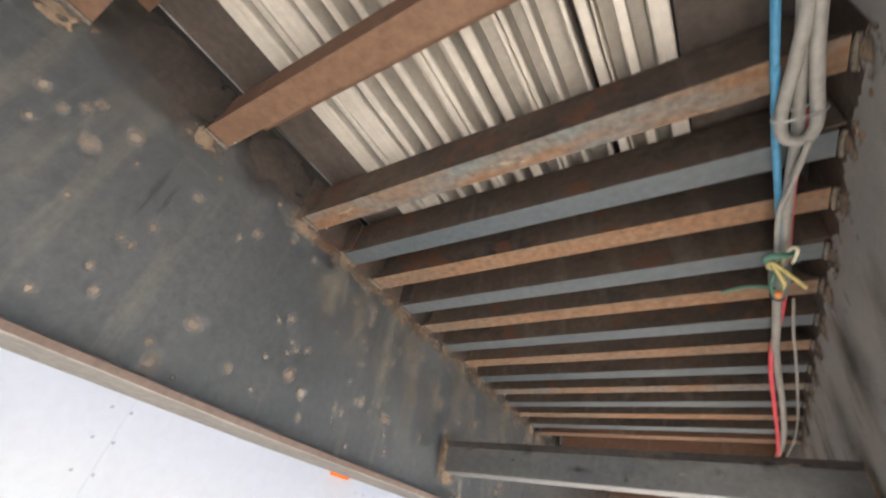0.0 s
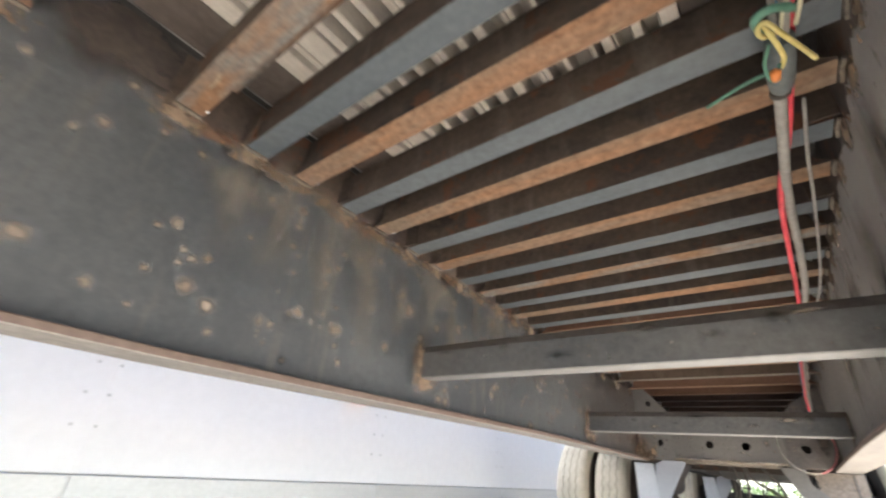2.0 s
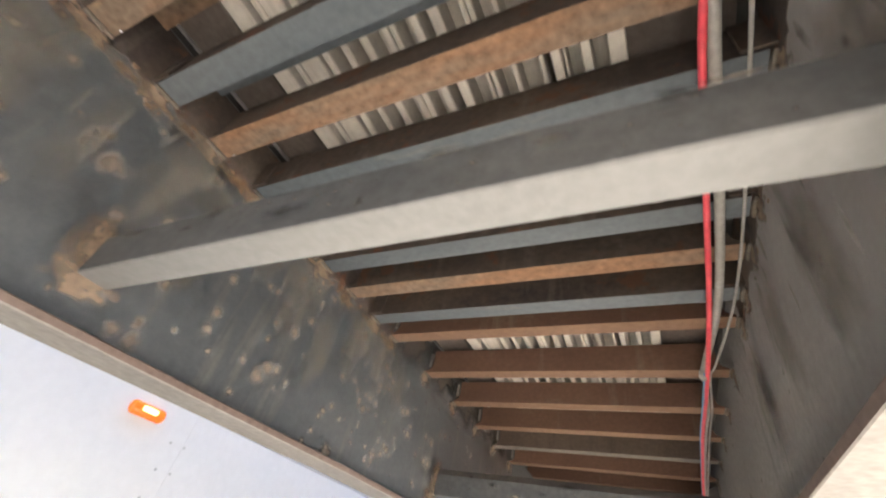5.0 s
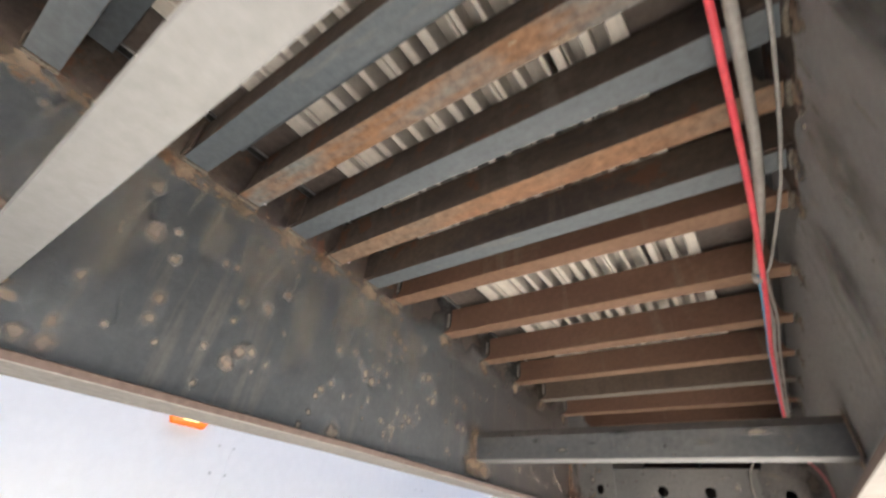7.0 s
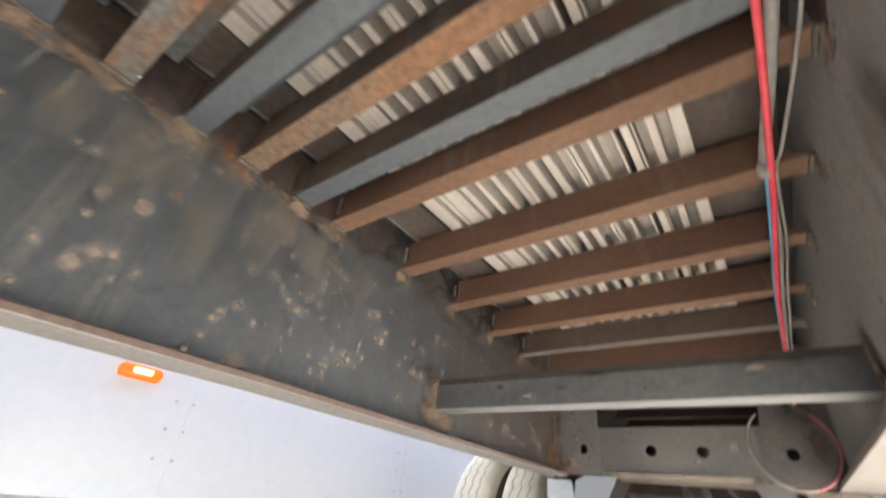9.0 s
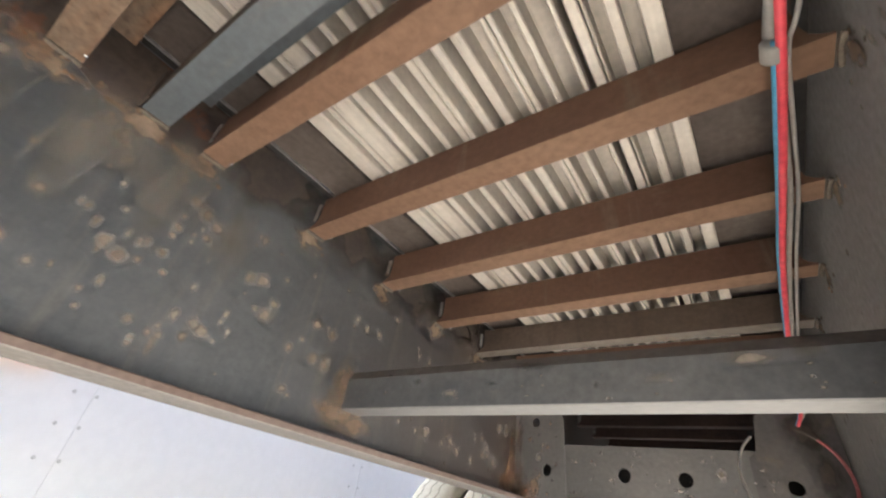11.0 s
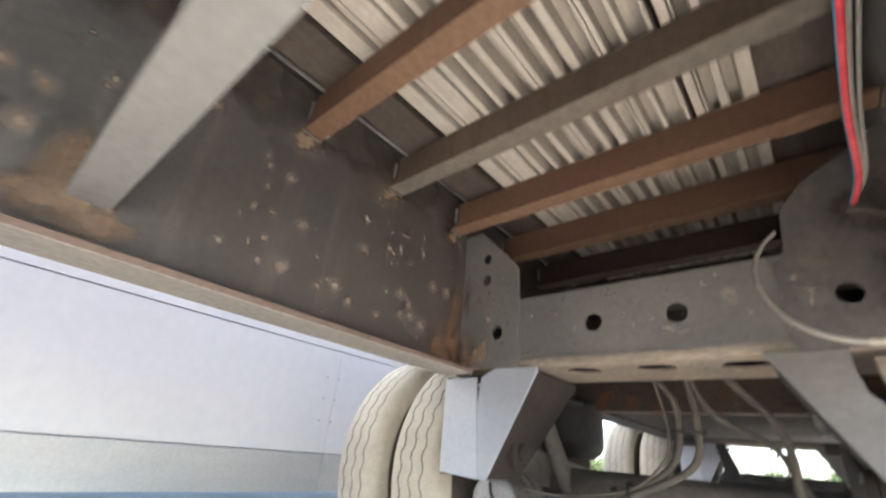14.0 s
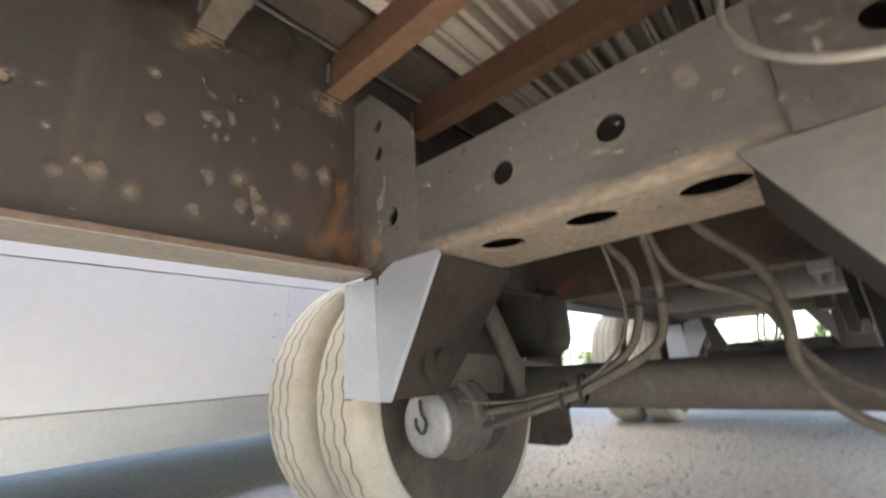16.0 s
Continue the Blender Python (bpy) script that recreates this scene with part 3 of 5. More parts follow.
# the suspension box beams with their plates
BX, BZ0, BZ1 = 3.772, 0.810, 1.028


def suspension_beam(dy, dz):
    r = LEFT + 0.002, RIGHT - 0.002
    s = part("suspension_beam", plate_with_holes("y", [(r[0], BZ0 + 0.022), (r[1], BZ0 + 0.022), (r[1], BZ1), (r[0], BZ1)],
             [(-0.398, 0.925, 0.024, 0.026), (-0.087, 0.925, 0.025, 0.025), (0.123, 0.924, 0.025, 0.025), (0.436, 0.920, 0.026, 0.026)], BX, BX + 0.008),
             "susp", trailer, "dusty grey box beam with round holes")
    part("bottom_plate", plate_with_holes("z", [(r[0], BX + 0.0225), (r[1], BX + 0.0225), (r[1], BX + 0.27), (r[0], BX + 0.27)],
         [(-0.157, 3.860, 0.050, 0.044), (0.036, 3.864, 0.050, 0.045), (0.231, 3.874, 0.052, 0.048), (-0.065, 3.815, 0.006, 0.006), (0.125, 3.825, 0.009, 0.007),
          (0.145, 3.895, 0.007, 0.007), (-0.06, 3.915, 0.008, 0.007)], BZ0, BZ0 + 0.008), "susp_dust", s, "dust-caked underside with oval holes")
    arc = [radians(180 + 15 * k) for k in range(7)]
    bend = [(BX + 0.0225 + 0.0225 * math.cos(a), BZ0 + 0.0225 + 0.0225 * math.sin(a)) for a in arc]
    bend += [(BX + 0.0225 + 0.0145 * math.cos(a), BZ0 + 0.0225 + 0.0145 * math.sin(a)) for a in reversed(arc)]
    part("lower_bend", prism(bend, "x", r[0], r[1]), "susp_dust", s, "rounded dusty lower edge", smooth=False)
    part("back_plate", boxes(((r[0], BX + 0.262, BZ0 + 0.0085), (r[1], BX + 0.27, BZ1))), "dark", s)
    part("top_plate", boxes(((r[0], BX + 0.0085, BZ1 - 0.012), (r[1], BX + 0.2615, BZ1 - 0.004))), "susp", s)
    part("gusset_plate", plate_with_holes("y", [(LEFT + 0.003, 0.812), (-0.318, 0.812), (-0.318, 1.130), (-0.335, 1.160), (-0.392, 1.226), (-0.474, 1.312), (LEFT + 0.003, 1.312)],
         [(-0.446, 1.116, 0.017, 0.020), (-0.446, 1.198, 0.017, 0.020), (-0.398, 0.925, 0.02, 0.024)], BX - 0.010, BX - 0.002), "susp", s, "gusset plate with rust and bolt holes")
    part("gusset_plate", plate_with_holes("y", [(RIGHT - 0.003, 0.812), (0.33, 0.812), (0.33, 1.005), (0.354, 1.022), (0.369, 1.122), (0.376, 1.140), (0.425, 1.195), (0.49, 1.234), (RIGHT - 0.003, 1.30)],
         [(0.436, 0.920, 0.022, 0.022), (0.491, 1.111, 0.014, 0.014)], BX - 0.010, BX - 0.002), "gusset", s, "gusset plate with a wiring hole, darkened as shade")
    s.location = (0, dy, dz)
    return s


def hanger(front, side_top, side_bottom, far, s, mat, at):
    """Suspension hanger under a main beam: front plate outline, x of the inner side plate at top and bottom, x of the outer plate, s: +1 if the inner plate looks to +x."""
    h = part("hanger", prism(front, "y", BX - 0.012, BX - 0.0005), mat, trailer, "pale grey suspension hanger plate")
    if s > 0:      # the outer leaf of the front plate is folded back
        leaf = prism([(-0.60, 0.785), (-0.470, 0.785), (-0.452, 0.502), (-0.60, 0.510)], "y", BX - 0.012, BX - 0.0025)
        for v in leaf.verts:
            fold = -0.470 + 0.018 * (0.785 - v.co.z) / 0.283
            v.co.y += max(0.0, fold - v.co.x) * 0.06
        part("front_leaf", leaf, "leaf_paint", h, "pale folded leaf of the hanger")
    bm = bmesh.new()
    q = [(side_top, BX, 0.80), (side_top, BX + 0.29, 0.80), (side_bottom, BX + 0.185, 0.505), (side_bottom, BX, 0.505)]
    a, b = [bm.verts.new(p) for p in q], [bm.verts.new((p[0] - s * 0.010, p[1], p[2])) for p in q]
    bm.faces.new(a)
    bm.faces.new(b[::-1])
    for i in range(4):
        bm.faces.new((a[i], b[i], b[(i + 1) % 4], a[(i + 1) % 4]))
    part("side_plate", bm, "sideplate", h, "dusty side plate darkened as shade")
    if s < 0:      # the beam's own plate behind the front one
        part("back_leaf", prism([(0.436, 0.796), (0.664, 0.796), (0.664, 0.50), (0.458, 0.50), (0.449, 0.60)], "y", BX + 0.0035, BX + 0.0125), "hanger_dust", h, "dusty brown plate under the beam")
        part("bolt_stub", lathe([(0.0, 0.016), (-0.012, 0.016), (-0.014, 0.012), (-0.050, 0.012), (-0.056, 0.008)], "y", (0.555, BX + 0.0035, 0.648), 16), "cap", h, "dusty bolt end", smooth=False)
    part("side_plate", boxes(((far - 0.005, BX, 0.505), (far + 0.005, BX + 0.20, 0.79))), "axle", h)
    bx = side_bottom + (side_top - side_bottom) * 0.27
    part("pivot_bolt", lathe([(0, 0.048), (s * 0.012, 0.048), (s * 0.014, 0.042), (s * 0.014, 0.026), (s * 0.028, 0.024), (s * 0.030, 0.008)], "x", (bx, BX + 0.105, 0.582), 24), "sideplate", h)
    h.location = at
    return h


SECOND = (0.0, 3.05, 0.0)
for at in ((0, 0, 0), SECOND):
    suspension_beam(at[1], at[2])
    hanger([(-0.462, 0.70), (-0.45, 0.785), (-0.40, 0.8095), (-0.262, 0.8095), (-0.256, 0.80), (-0.426, 0.502), (-0.4515, 0.503)], -0.266, -0.432, -0.594, 1, "hanger", at)
    hanger([(0.271, 0.8095), (0.405, 0.8095), (0.405, 0.77), (0.412, 0.728), (0.43, 0.708), (0.459, 0.685), (0.514, 0.622), (0.58, 0.59), (0.63, 0.585), (0.62, 0.51), (0.437, 0.508)], 0.282, 0.444, 0.614, -1, "susp", at)

# axles, wheels, brakes and air springs
AX, AZ = 4.40, 0.490


def tyre_profile():
    return [(0.0, 0.290), (0.004, 0.33), (-0.006, 0.40), (-0.004, 0.425), (-0.001, 0.43), (-0.004, 0.445), (0.012, 0.476), (0.028, 0.490), (0.045, 0.500), (0.213, 0.500), (0.230, 0.490),
            (0.246, 0.476), (0.258, 0.455), (0.2575, 0.45), (0.264, 0.44), (0.266, 0.425), (0.262, 0.42), (0.266, 0.405), (0.264, 0.40), (0.254, 0.33), (0.258, 0.290)]


def tread_grooves(x0):
    """Zig-zag grooves as recessed bands let into the tread."""
    bm = bmesh.new()
    n_seg = 150
    for g in (0.075, 0.129, 0.183):
        prev = None
        for k in range(n_seg + 1):
            a = 2 * math.pi * k / n_seg
            z = 0.0055 * (1 if (k // 2) % 2 else -1)
            r0, r1 = 0.4975, 0.5008
            pts = []
            for dx, r in ((-0.0026, r0), (-0.0026, r1), (0.0026, r1), (0.0026, r0)):
                pts.append(bm.verts.new((x0 + g + z + dx, r * math.cos(a), r * math.sin(a))))
            if prev:
                for i in range(3):
                    bm.faces.new((prev[i], pts[i], pts[i + 1], prev[i + 1]))
            prev = pts
    return bm


def dual_wheel(side, y, parent):
    """Two tyres on one hub, each with its rim."""
    for name, x0 in (("inner", -0.978), ("outer", -1.305)):
        x0 = x0 if side < 0 else 2 * MID - x0 - 0.258
        w = part("wheel", lathe([(0.07, 0.06), (0.07, 0.20), (0.02, 0.25), (0.004, 0.292), (0.254, 0.292), (0.238, 0.25), (0.10, 0.20), (0.10, 0.06)], "x", seg=40), "dark", parent,
                 "dusty dark steel wheel rim", smooth=False)
        w.location = (x0, y, AZ)
        ty = part("tyre", lathe(tyre_profile(), "x", seg=72), ("tyre", "wall_side"), w, "dust-covered truck tyre, its inner sidewall darkened as shade", smooth=True)
        # the inward sidewall takes the dark dirty rubber, which paints its shade
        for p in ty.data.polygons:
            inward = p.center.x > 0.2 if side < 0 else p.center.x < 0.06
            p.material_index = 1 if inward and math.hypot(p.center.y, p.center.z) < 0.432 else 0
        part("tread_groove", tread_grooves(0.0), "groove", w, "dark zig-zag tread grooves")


def axle(y):
    ax = part("axle", lathe([(-0.70, 0.064), (0.725, 0.064)], "x", (0, 0, 0), 40), "axle", trailer, "dusty dark axle tube", smooth=True)
    ax.location = (0, y, AZ)
    for side in (-1, 1):
        def mx(p):
            return p if side < 0 else 2 * MID - p
        part("brake_drum", lathe([(mx(-0.66), 0.20), (mx(-0.66), 0.212), (mx(-0.80), 0.212), (mx(-0.80), 0.10)], "x", seg=40), "dark", ax)
        lo, hi = sorted((mx(-0.60), mx(-0.51)))
        part("trailing_arm", prism([(-0.50, 0.11), (-0.42, 0.13), (0.0, 0.10), (0.42, 0.05), (0.42, 0.0), (0.0, -0.02), (-0.42, 0.02), (-0.50, 0.05)], "x", lo + 0.004, hi - 0.004), "axle", ax)
        # air spring behind the axle
        part("air_spring", lathe([(0.10, 0.10), (0.13, 0.14), (0.16, 0.152), (0.22, 0.155), (0.33, 0.153), (0.352, 0.14), (0.352, 0.06), (0.36, 0.06), (0.36, 0.04)], "z", (mx(-0.60), 0.33, 0), 36), "dark", ax,
             "black rubber air spring", smooth=False)
        part("shock_absorber", sweep([(mx(-0.55), -0.06, 0.27), (mx(-0.50), -0.05, 0.13), (mx(-0.45), -0.04, -0.02)], 0.034, 14), "axle", ax, smooth=True)
    return ax


for y in (AX, AX + SECOND[1]):
    axle(y)
    for side in (-1, 1):
        dual_wheel(side, y, trailer)


def brake_chamber(side, y):
    def mx(p):
        return p if side < 0 else 2 * MID - p
    ch = part("brake_chamber", lathe([(0.0, 0.074), (0.004, 0.084), (0.035, 0.094), (0.10, 0.097), (0.104, 0.110), (0.122, 0.110), (0.126, 0.097), (0.150, 0.099), (0.155, 0.109), (0.170, 0.109), (0.174, 0.097), (0.20, 0.09), (0.225, 0.05), (0.24, 0.03)], "y", (mx(-0.555), y, 0.425), 40),
              "axle", trailer, "dusty brake chamber with galvanised end cap", smooth=False)
    part("end_cap", lathe([(-0.012, 0.03), (-0.010, 0.060), (-0.004, 0.076), (0.006, 0.086), (0.012, 0.088)], "y", (mx(-0.555), y, 0.425), 40), "cap", ch, "bright steel end cap", smooth=True)
    part("caging_bolt", sweep([(mx(-0.556), y - 0.016, 0.487), (mx(-0.550), y - 0.017, 0.455), (mx(-0.533), y - 0.018, 0.428), (mx(-0.548), y - 0.018, 0.402), (mx(-0.570), y - 0.018, 0.418), (mx(-0.572), y - 0.017, 0.440)], 0.0045, 8), "dark", ch)
    return ch


brake_chamber(-1, 4.0)
brake_chamber(1, 4.0)

# rear cross-beam behind the axle and the tail of the frame
part("rear_beam", prism([(0, 0), (0.10, 0), (0.10, 0.009), (0.010, 0.010), (0.010, 0.20), (0.10, 0.201), (0.10, 0.21), (0, 0.21)], "x", 0, RIGHT - LEFT - 0.004), "dark_rust", trailer, "dark rusty rear cross-beam").location = (LEFT + 0.002, 4.70, 0.80)
part("tail_sill", boxes(((-1.25, REAR - 0.05, 0.90), (1.27, REAR, 1.412)), bevel=0.004), "dark", trailer)

part("rear_guard", boxes(((-1.15, REAR - 0.15, 0.50), (1.17, REAR - 0.05, 0.643)), bevel=0.006), "dark", trailer, "dark rear underrun guard")
for x0, x1 in ((-0.72, -0.64), (0.66, 0.74)):
    part("guard_hanger", boxes(((x0, REAR - 0.049, 0.56), (x1, REAR - 0.02, 0.899)), bevel=0.003), "dark", trailer)
part("spring_bracket", prism([(-0.30, 0.80), (-0.235, 0.80), (-0.165, 0.60), (-0.20, 0.56), (-0.26, 0.56)], "y", 6.63, 6.65), "dark", trailer)
part("spring_bracket", boxes(((0.40, 6.56, 0.45), (0.56, 6.60, 0.815)), bevel=0.004), "dark", trailer)

# ---- the white trailer standing beside it ----
NX = -2.12
white = thing("white_box_trailer", "white panelled box trailer parked alongside", "trailer")
SEAMS = (-8.33, -6.51, -4.69, -2.87, -1.05, 0.77, 2.59, 4.41, 6.23, 8.05)
for a, b in zip(SEAMS, SEAMS[1:]):
    part("side_panel", boxes(((NX - 0.03, a + 0.0006, 0.490), (NX, b - 0.0006, 1.124))), "white", white)
    part("upper_panel", boxes(((NX - 0.03, a + 0.0006, 1.132), (NX, b - 0.0006, 3.95))), "white", white)
    part("bottom_rail", boxes(((NX - 0.03, a + 0.001, 0.277), (NX + 0.004, b - 0.001, 0.483)), bevel=0.004), "rail", white, "dull aluminium bottom rail")
part("body", boxes(((NX - 2.5, SEAMS[0], 0.32), (NX - 0.032, SEAMS[-1], 3.94))), "rail", white)
rv = lathe([(0, 0.008), (0.002, 0.007), (0.003, 0.003)], "x", (0, 0, 0), 10)
rivet_one = part("rivet", rv, "rail", white)
rivet_one.location = (NX, SEAMS[3] - 0.045, 0.955)
for s in SEAMS[3:-1]:
    for dy in (-0.046, 0.046):
        for z in (0.945, 0.81, 0.675):
            ob = new("rivet", rivet_one.data)
            ob.parent, ob.location = white, (NX, s + dy - 0.033, z)
for dx in (-0.4, -2.1):
    part("landing_leg", boxes(((NX + dx - 0.06, -6.1, 0.02), (NX + dx + 0.06, -5.98, 0.33)), ((NX + dx - 0.13, -6.17, -0.01), (NX + dx + 0.13, -5.91, 0.018)), bevel=0.004), "dark", white)


def lens(y0, y1, z0, z1, steps):
    """A moulded lens with rounded ends, built up in steps of (inset, height)."""
    bm, rings = bmesh.new(), []
    cz, r0 = (z0 + z1) / 2, (z1 - z0) / 2
    for inset, up in steps:
        r, ring_vs = r0 - inset, []
        for k in range(28):
            a = 2 * math.pi * k / 28
            cy = (y1 - r0 * 0.7) if math.cos(a) > 0 else (y0 + r0 * 0.7)
            ring_vs.append(bm.verts.new((NX + up, cy + r * 0.7 * math.cos(a), cz + r * math.sin(a))))
        rings.append(ring_vs)
    for p, q in zip(rings, rings[1:]):
        for k in range(28):
            bm.faces.new((p[k], p[(k + 1) % 28], q[(k + 1) % 28], q[k]))
    bm.faces.new(rings[0])
    bm.faces.new(rings[-1])
    return bm


lamp = part("marker_lamp", lens(2.190, 2.392, 0.998, 1.066, ((0, 0), (0, 0.014), (0.004, 0.024), (0.012, 0.030))), "amber", white, "lit amber side marker lamp", smooth=True)
part("bulb", lens(2.245, 2.340, 1.022, 1.054, ((0.002, 0.0285), (0.003, 0.033), (0.008, 0.036))), "amber_core", lamp, "glowing bulb", smooth=True)

# mudflap, air tank and pipes behind the axle
for x0, x1 in ((-1.30, -0.615), (0.655, 1.34)):
    inner = [(x1, 0.24), (x1 - 0.03, 0.205), (x1 - 0.08, 0.195)] if x0 < 0 else [(x1, 0.205)]
    edge = [(x0, 0.9), (x0, 0.205)] + inner[::-1] + [(x1, 0.9)]
    part("mudflap", prism(edge, "y", 4.985, 4.997), "wall_side", trailer, "dusty rubber mudflap behind the wheel")
part("air_tank", lathe([(-0.235, 0.02), (-0.23, 0.05), (-0.21, 0.078), (-0.18, 0.09), (0.48, 0.09), (0.51, 0.078), (0.53, 0.05), (0.535, 0.02)], "x", (0, 5.3, 0.84), 32), "susp", trailer, "pale grey air tank", smooth=True)
for x0 in (-0.08, 0.40):
    part("tank_strap", boxes(((x0, 5.208, 0.84), (x0 + 0.03, 5.392, 1.30))), "dark", trailer)
for x0, y0, z0, z1 in ((0.40, 5.55, 0.60, 1.30), (0.33, 5.75, 0.72, 1.30), (0.46, 5.2, 0.52, 0.80)):
    part("bracket", boxes(((x0, y0, z0), (x0 + 0.06, y0 + 0.06, z1)), bevel=0.004), "dark", trailer)


# box added out of view to block sun from the ground behind the axle
shade_box_body = part("tool_box", boxes(((0.72, 5.15, 0.66), (1.22, 8.60, 1.20)), bevel=0.012), "dark", trailer, "unseen dark box added under the deck edge to block the sun")
part("box_door", boxes(((1.221, 5.22, 0.71), (1.232, 8.53, 1.14)), bevel=0.004), "dark", shade_box_body)
for y0 in (5.35, 6.85, 8.35):
    part("box_strap", boxes(((0.93, y0, 1.201), (1.01, y0 + 0.06, 1.473)), bevel=0.002), "dark", shade_box_body)


def brake_valve(at):
    """A small air valve: cast body, two ports and a mounting strap."""
    v = thing("brake_valve", "small dusty cast air valve bolted under the frame", "valve", at)
    part("body", boxes(((-0.030, -0.022, -0.024), (0.030, 0.022, 0.024)), bevel=0.008), "cap", v, "dusty cast body")
    for dx in (-0.014, 0.016):
        part("port", lathe([(0, 0.011), (-0.010, 0.011), (-0.012, 0.008), (-0.030, 0.008), (-0.032, 0.005)], "z", (dx, 0, -0.024), 14), "cap", v, "pale threaded port")
    part("strap", boxes(((-0.012, -0.020, 0.0245), (0.012, 0.020, 0.52)), bevel=0.002), "dark", v)
    return v


brake_valve((0.351, 4.75, 0.788))
tagged(part("bracket_bolt", lathe([(0, 0.012), (0.03, 0.012), (0.032, 0.008)], "z", (0.404, 4.75, 0.592), 12), "cap", trailer), "pale bolt end")
part("bolt_bar", boxes(((0.392, 4.742, 0.606), (0.416, 4.766, 1.30)), bevel=0.002), "dark", trailer)

# ---- hoses under the suspension beam ----
def hose(points, r, mat="hose", name="air_hose", label="dusty black rubber air hose", category="hose", group="air hoses"):
    return tagged(part(name, sweep(points, r, 12, 10), mat, smooth=True), label, category, group)


hose([(-0.06, 4.06, 0.93), (-0.05, 4.12, 0.85), (0.004, 4.15, 0.761), (-0.005, 4.15, 0.627), (-0.07, 4.15, 0.550), (-0.22, 4.14, 0.482), (-0.42, 4.13, 0.444), (-0.52, 4.14, 0.43)], 0.0092)
hose([(0.04, 4.06, 0.93), (0.049, 4.12, 0.845), (0.056, 4.15, 0.702), (0.028, 4.15, 0.588), (-0.115, 4.14, 0.510), (-0.235, 4.13, 0.462), (-0.44, 4.13, 0.404), (-0.53, 4.14, 0.40)], 0.0100)
hose([(0.07, 4.06, 0.92), (0.06, 4.13, 0.835), (0.10, 4.15, 0.733), (0.225, 4.15, 0.653), (0.27, 4.15, 0.555), (0.323, 4.15, 0.498), (0.40, 4.15, 0.468), (0.58, 4.15, 0.45)], 0.0092)
hose([(0.145, 4.05, 0.90), (0.162, 4.10, 0.82), (0.243, 4.10, 0.713), (0.263, 4.10, 0.624), (0.261, 4.10, 0.534), (0.308, 4.10, 0.455), (0.39, 4.10, 0.422), (0.58, 4.12, 0.40)], 0.0100)
hose([(-0.05, 4.07, 0.90), (-0.03, 4.11, 0.785), (-0.02, 4.13, 0.66), (-0.055, 4.13, 0.58), (-0.155, 4.12, 0.51), (-0.34, 4.09, 0.472), (-0.46, 4.04, 0.48)], 0.004, label="thin dusty air line")


def tie(axis, ru, rv, w, h):
    """A thin strap bent into an oval round a bundle: w wide along the bundle, h thick, with its lock."""
    bm = bmesh.new()
    place = {"x": lambda u, v, d: (d, u, v), "y": lambda u, v, d: (u, d, v), "z": lambda u, v, d: (u, v, d)}[axis]
    rings = []
    for k in range(28):
        a = 2 * math.pi * k / 28
        c, e = math.cos(a), math.sin(a)
        rings.append([bm.verts.new(place((ru + g) * c, (rv + g) * e, d)) for g, d in ((0, -w / 2), (h, -w / 2), (h, w / 2), (0, w / 2))])
    for p, q in zip(rings, rings[1:] + rings[:1]):
        for k in range(4):
            bm.faces.new((p[k], p[(k + 1) % 4], q[(k + 1) % 4], q[k]))
    lo, hi = place(-0.003, -rv - h - 0.004, -w / 2), place(0.003, -rv - h * 0.5, w / 2)
    return box(bm, lo, hi)


for p, ru, rv in (((0.028, 4.15, 0.68), 0.046, 0.018), ((-0.15, 4.135, 0.502), 0.022, 0.032), ((-0.20, 4.135, 0.482), 0.022, 0.032)):
    bm = tie("x" if p[2] < 0.6 else "z", ru, rv, 0.010, 0.0016)
    t = tagged(part("cable_tie", bm, "dark"), "black cable tie round the air hoses", "cable tie", "cable ties")
    t.location = p

for x, bottom in ((-0.006, 0.625), (0.030, 0.640)):
    hose([(x + 0.02, 6.90, 1.0), (x + 0.022, 6.90, 0.80), (x, 6.90, 0.68), (x - 0.004, 6.90, bottom), (x + 0.03, 6.91, bottom - 0.03), (x + 0.10, 6.93, bottom + 0.03), (x + 0.14, 6.95, 0.95)], 0.007)

# ---- wiring along the right beam ----
WR = 0.0145


def wire(points, r, mat, label, name="cable", group="wiring along the beam"):
    return tagged(part(name, sweep(points, r, 10, 8), mat, smooth=True), label, "cable", group)


wire([(0.486, FRONT, 1.285), (0.492, -0.8, 1.285), (0.497, 0.0, 1.282), (0.499, 0.17, 1.279), (0.489, 0.245, 1.274), (0.477, 0.304, 1.270), (0.471, 0.345, 1.267), (0.474, 0.377, 1.264), (0.491, 0.392, 1.262),
      (0.509, 0.387, 1.264), (0.516, 0.357, 1.267), (0.513, 0.30, 1.272), (0.511, 0.20, 1.278), (0.514, 0.0, 1.28), (0.515, -0.10, 1.283), (0.508, -0.15, 1.286), (0.500, -0.10, 1.2885), (0.498, 0.1, 1.2885),
      (0.498, 0.284, 1.2875), (0.498, 0.40, 1.285), (0.493, 0.46, 1.281), (0.487, 0.55, 1.275), (0.483, 0.67, 1.266), (0.478, 0.76, 1.260)],
     0.0094, "grey_wire", "grey conduit looped back on itself and tied")
wire([(0.477, 0.75, 1.259), (0.474, 0.85, 1.262), (0.477, 1.0, 1.275), (0.480, 1.18, 1.283), (0.490, 1.38, 1.284), (0.505, 1.62, 1.283), (0.515, 1.98, 1.28), (0.490, 2.34, 1.272)], 0.0100, "grey_wire", "grey conduit hung under the cross-members")
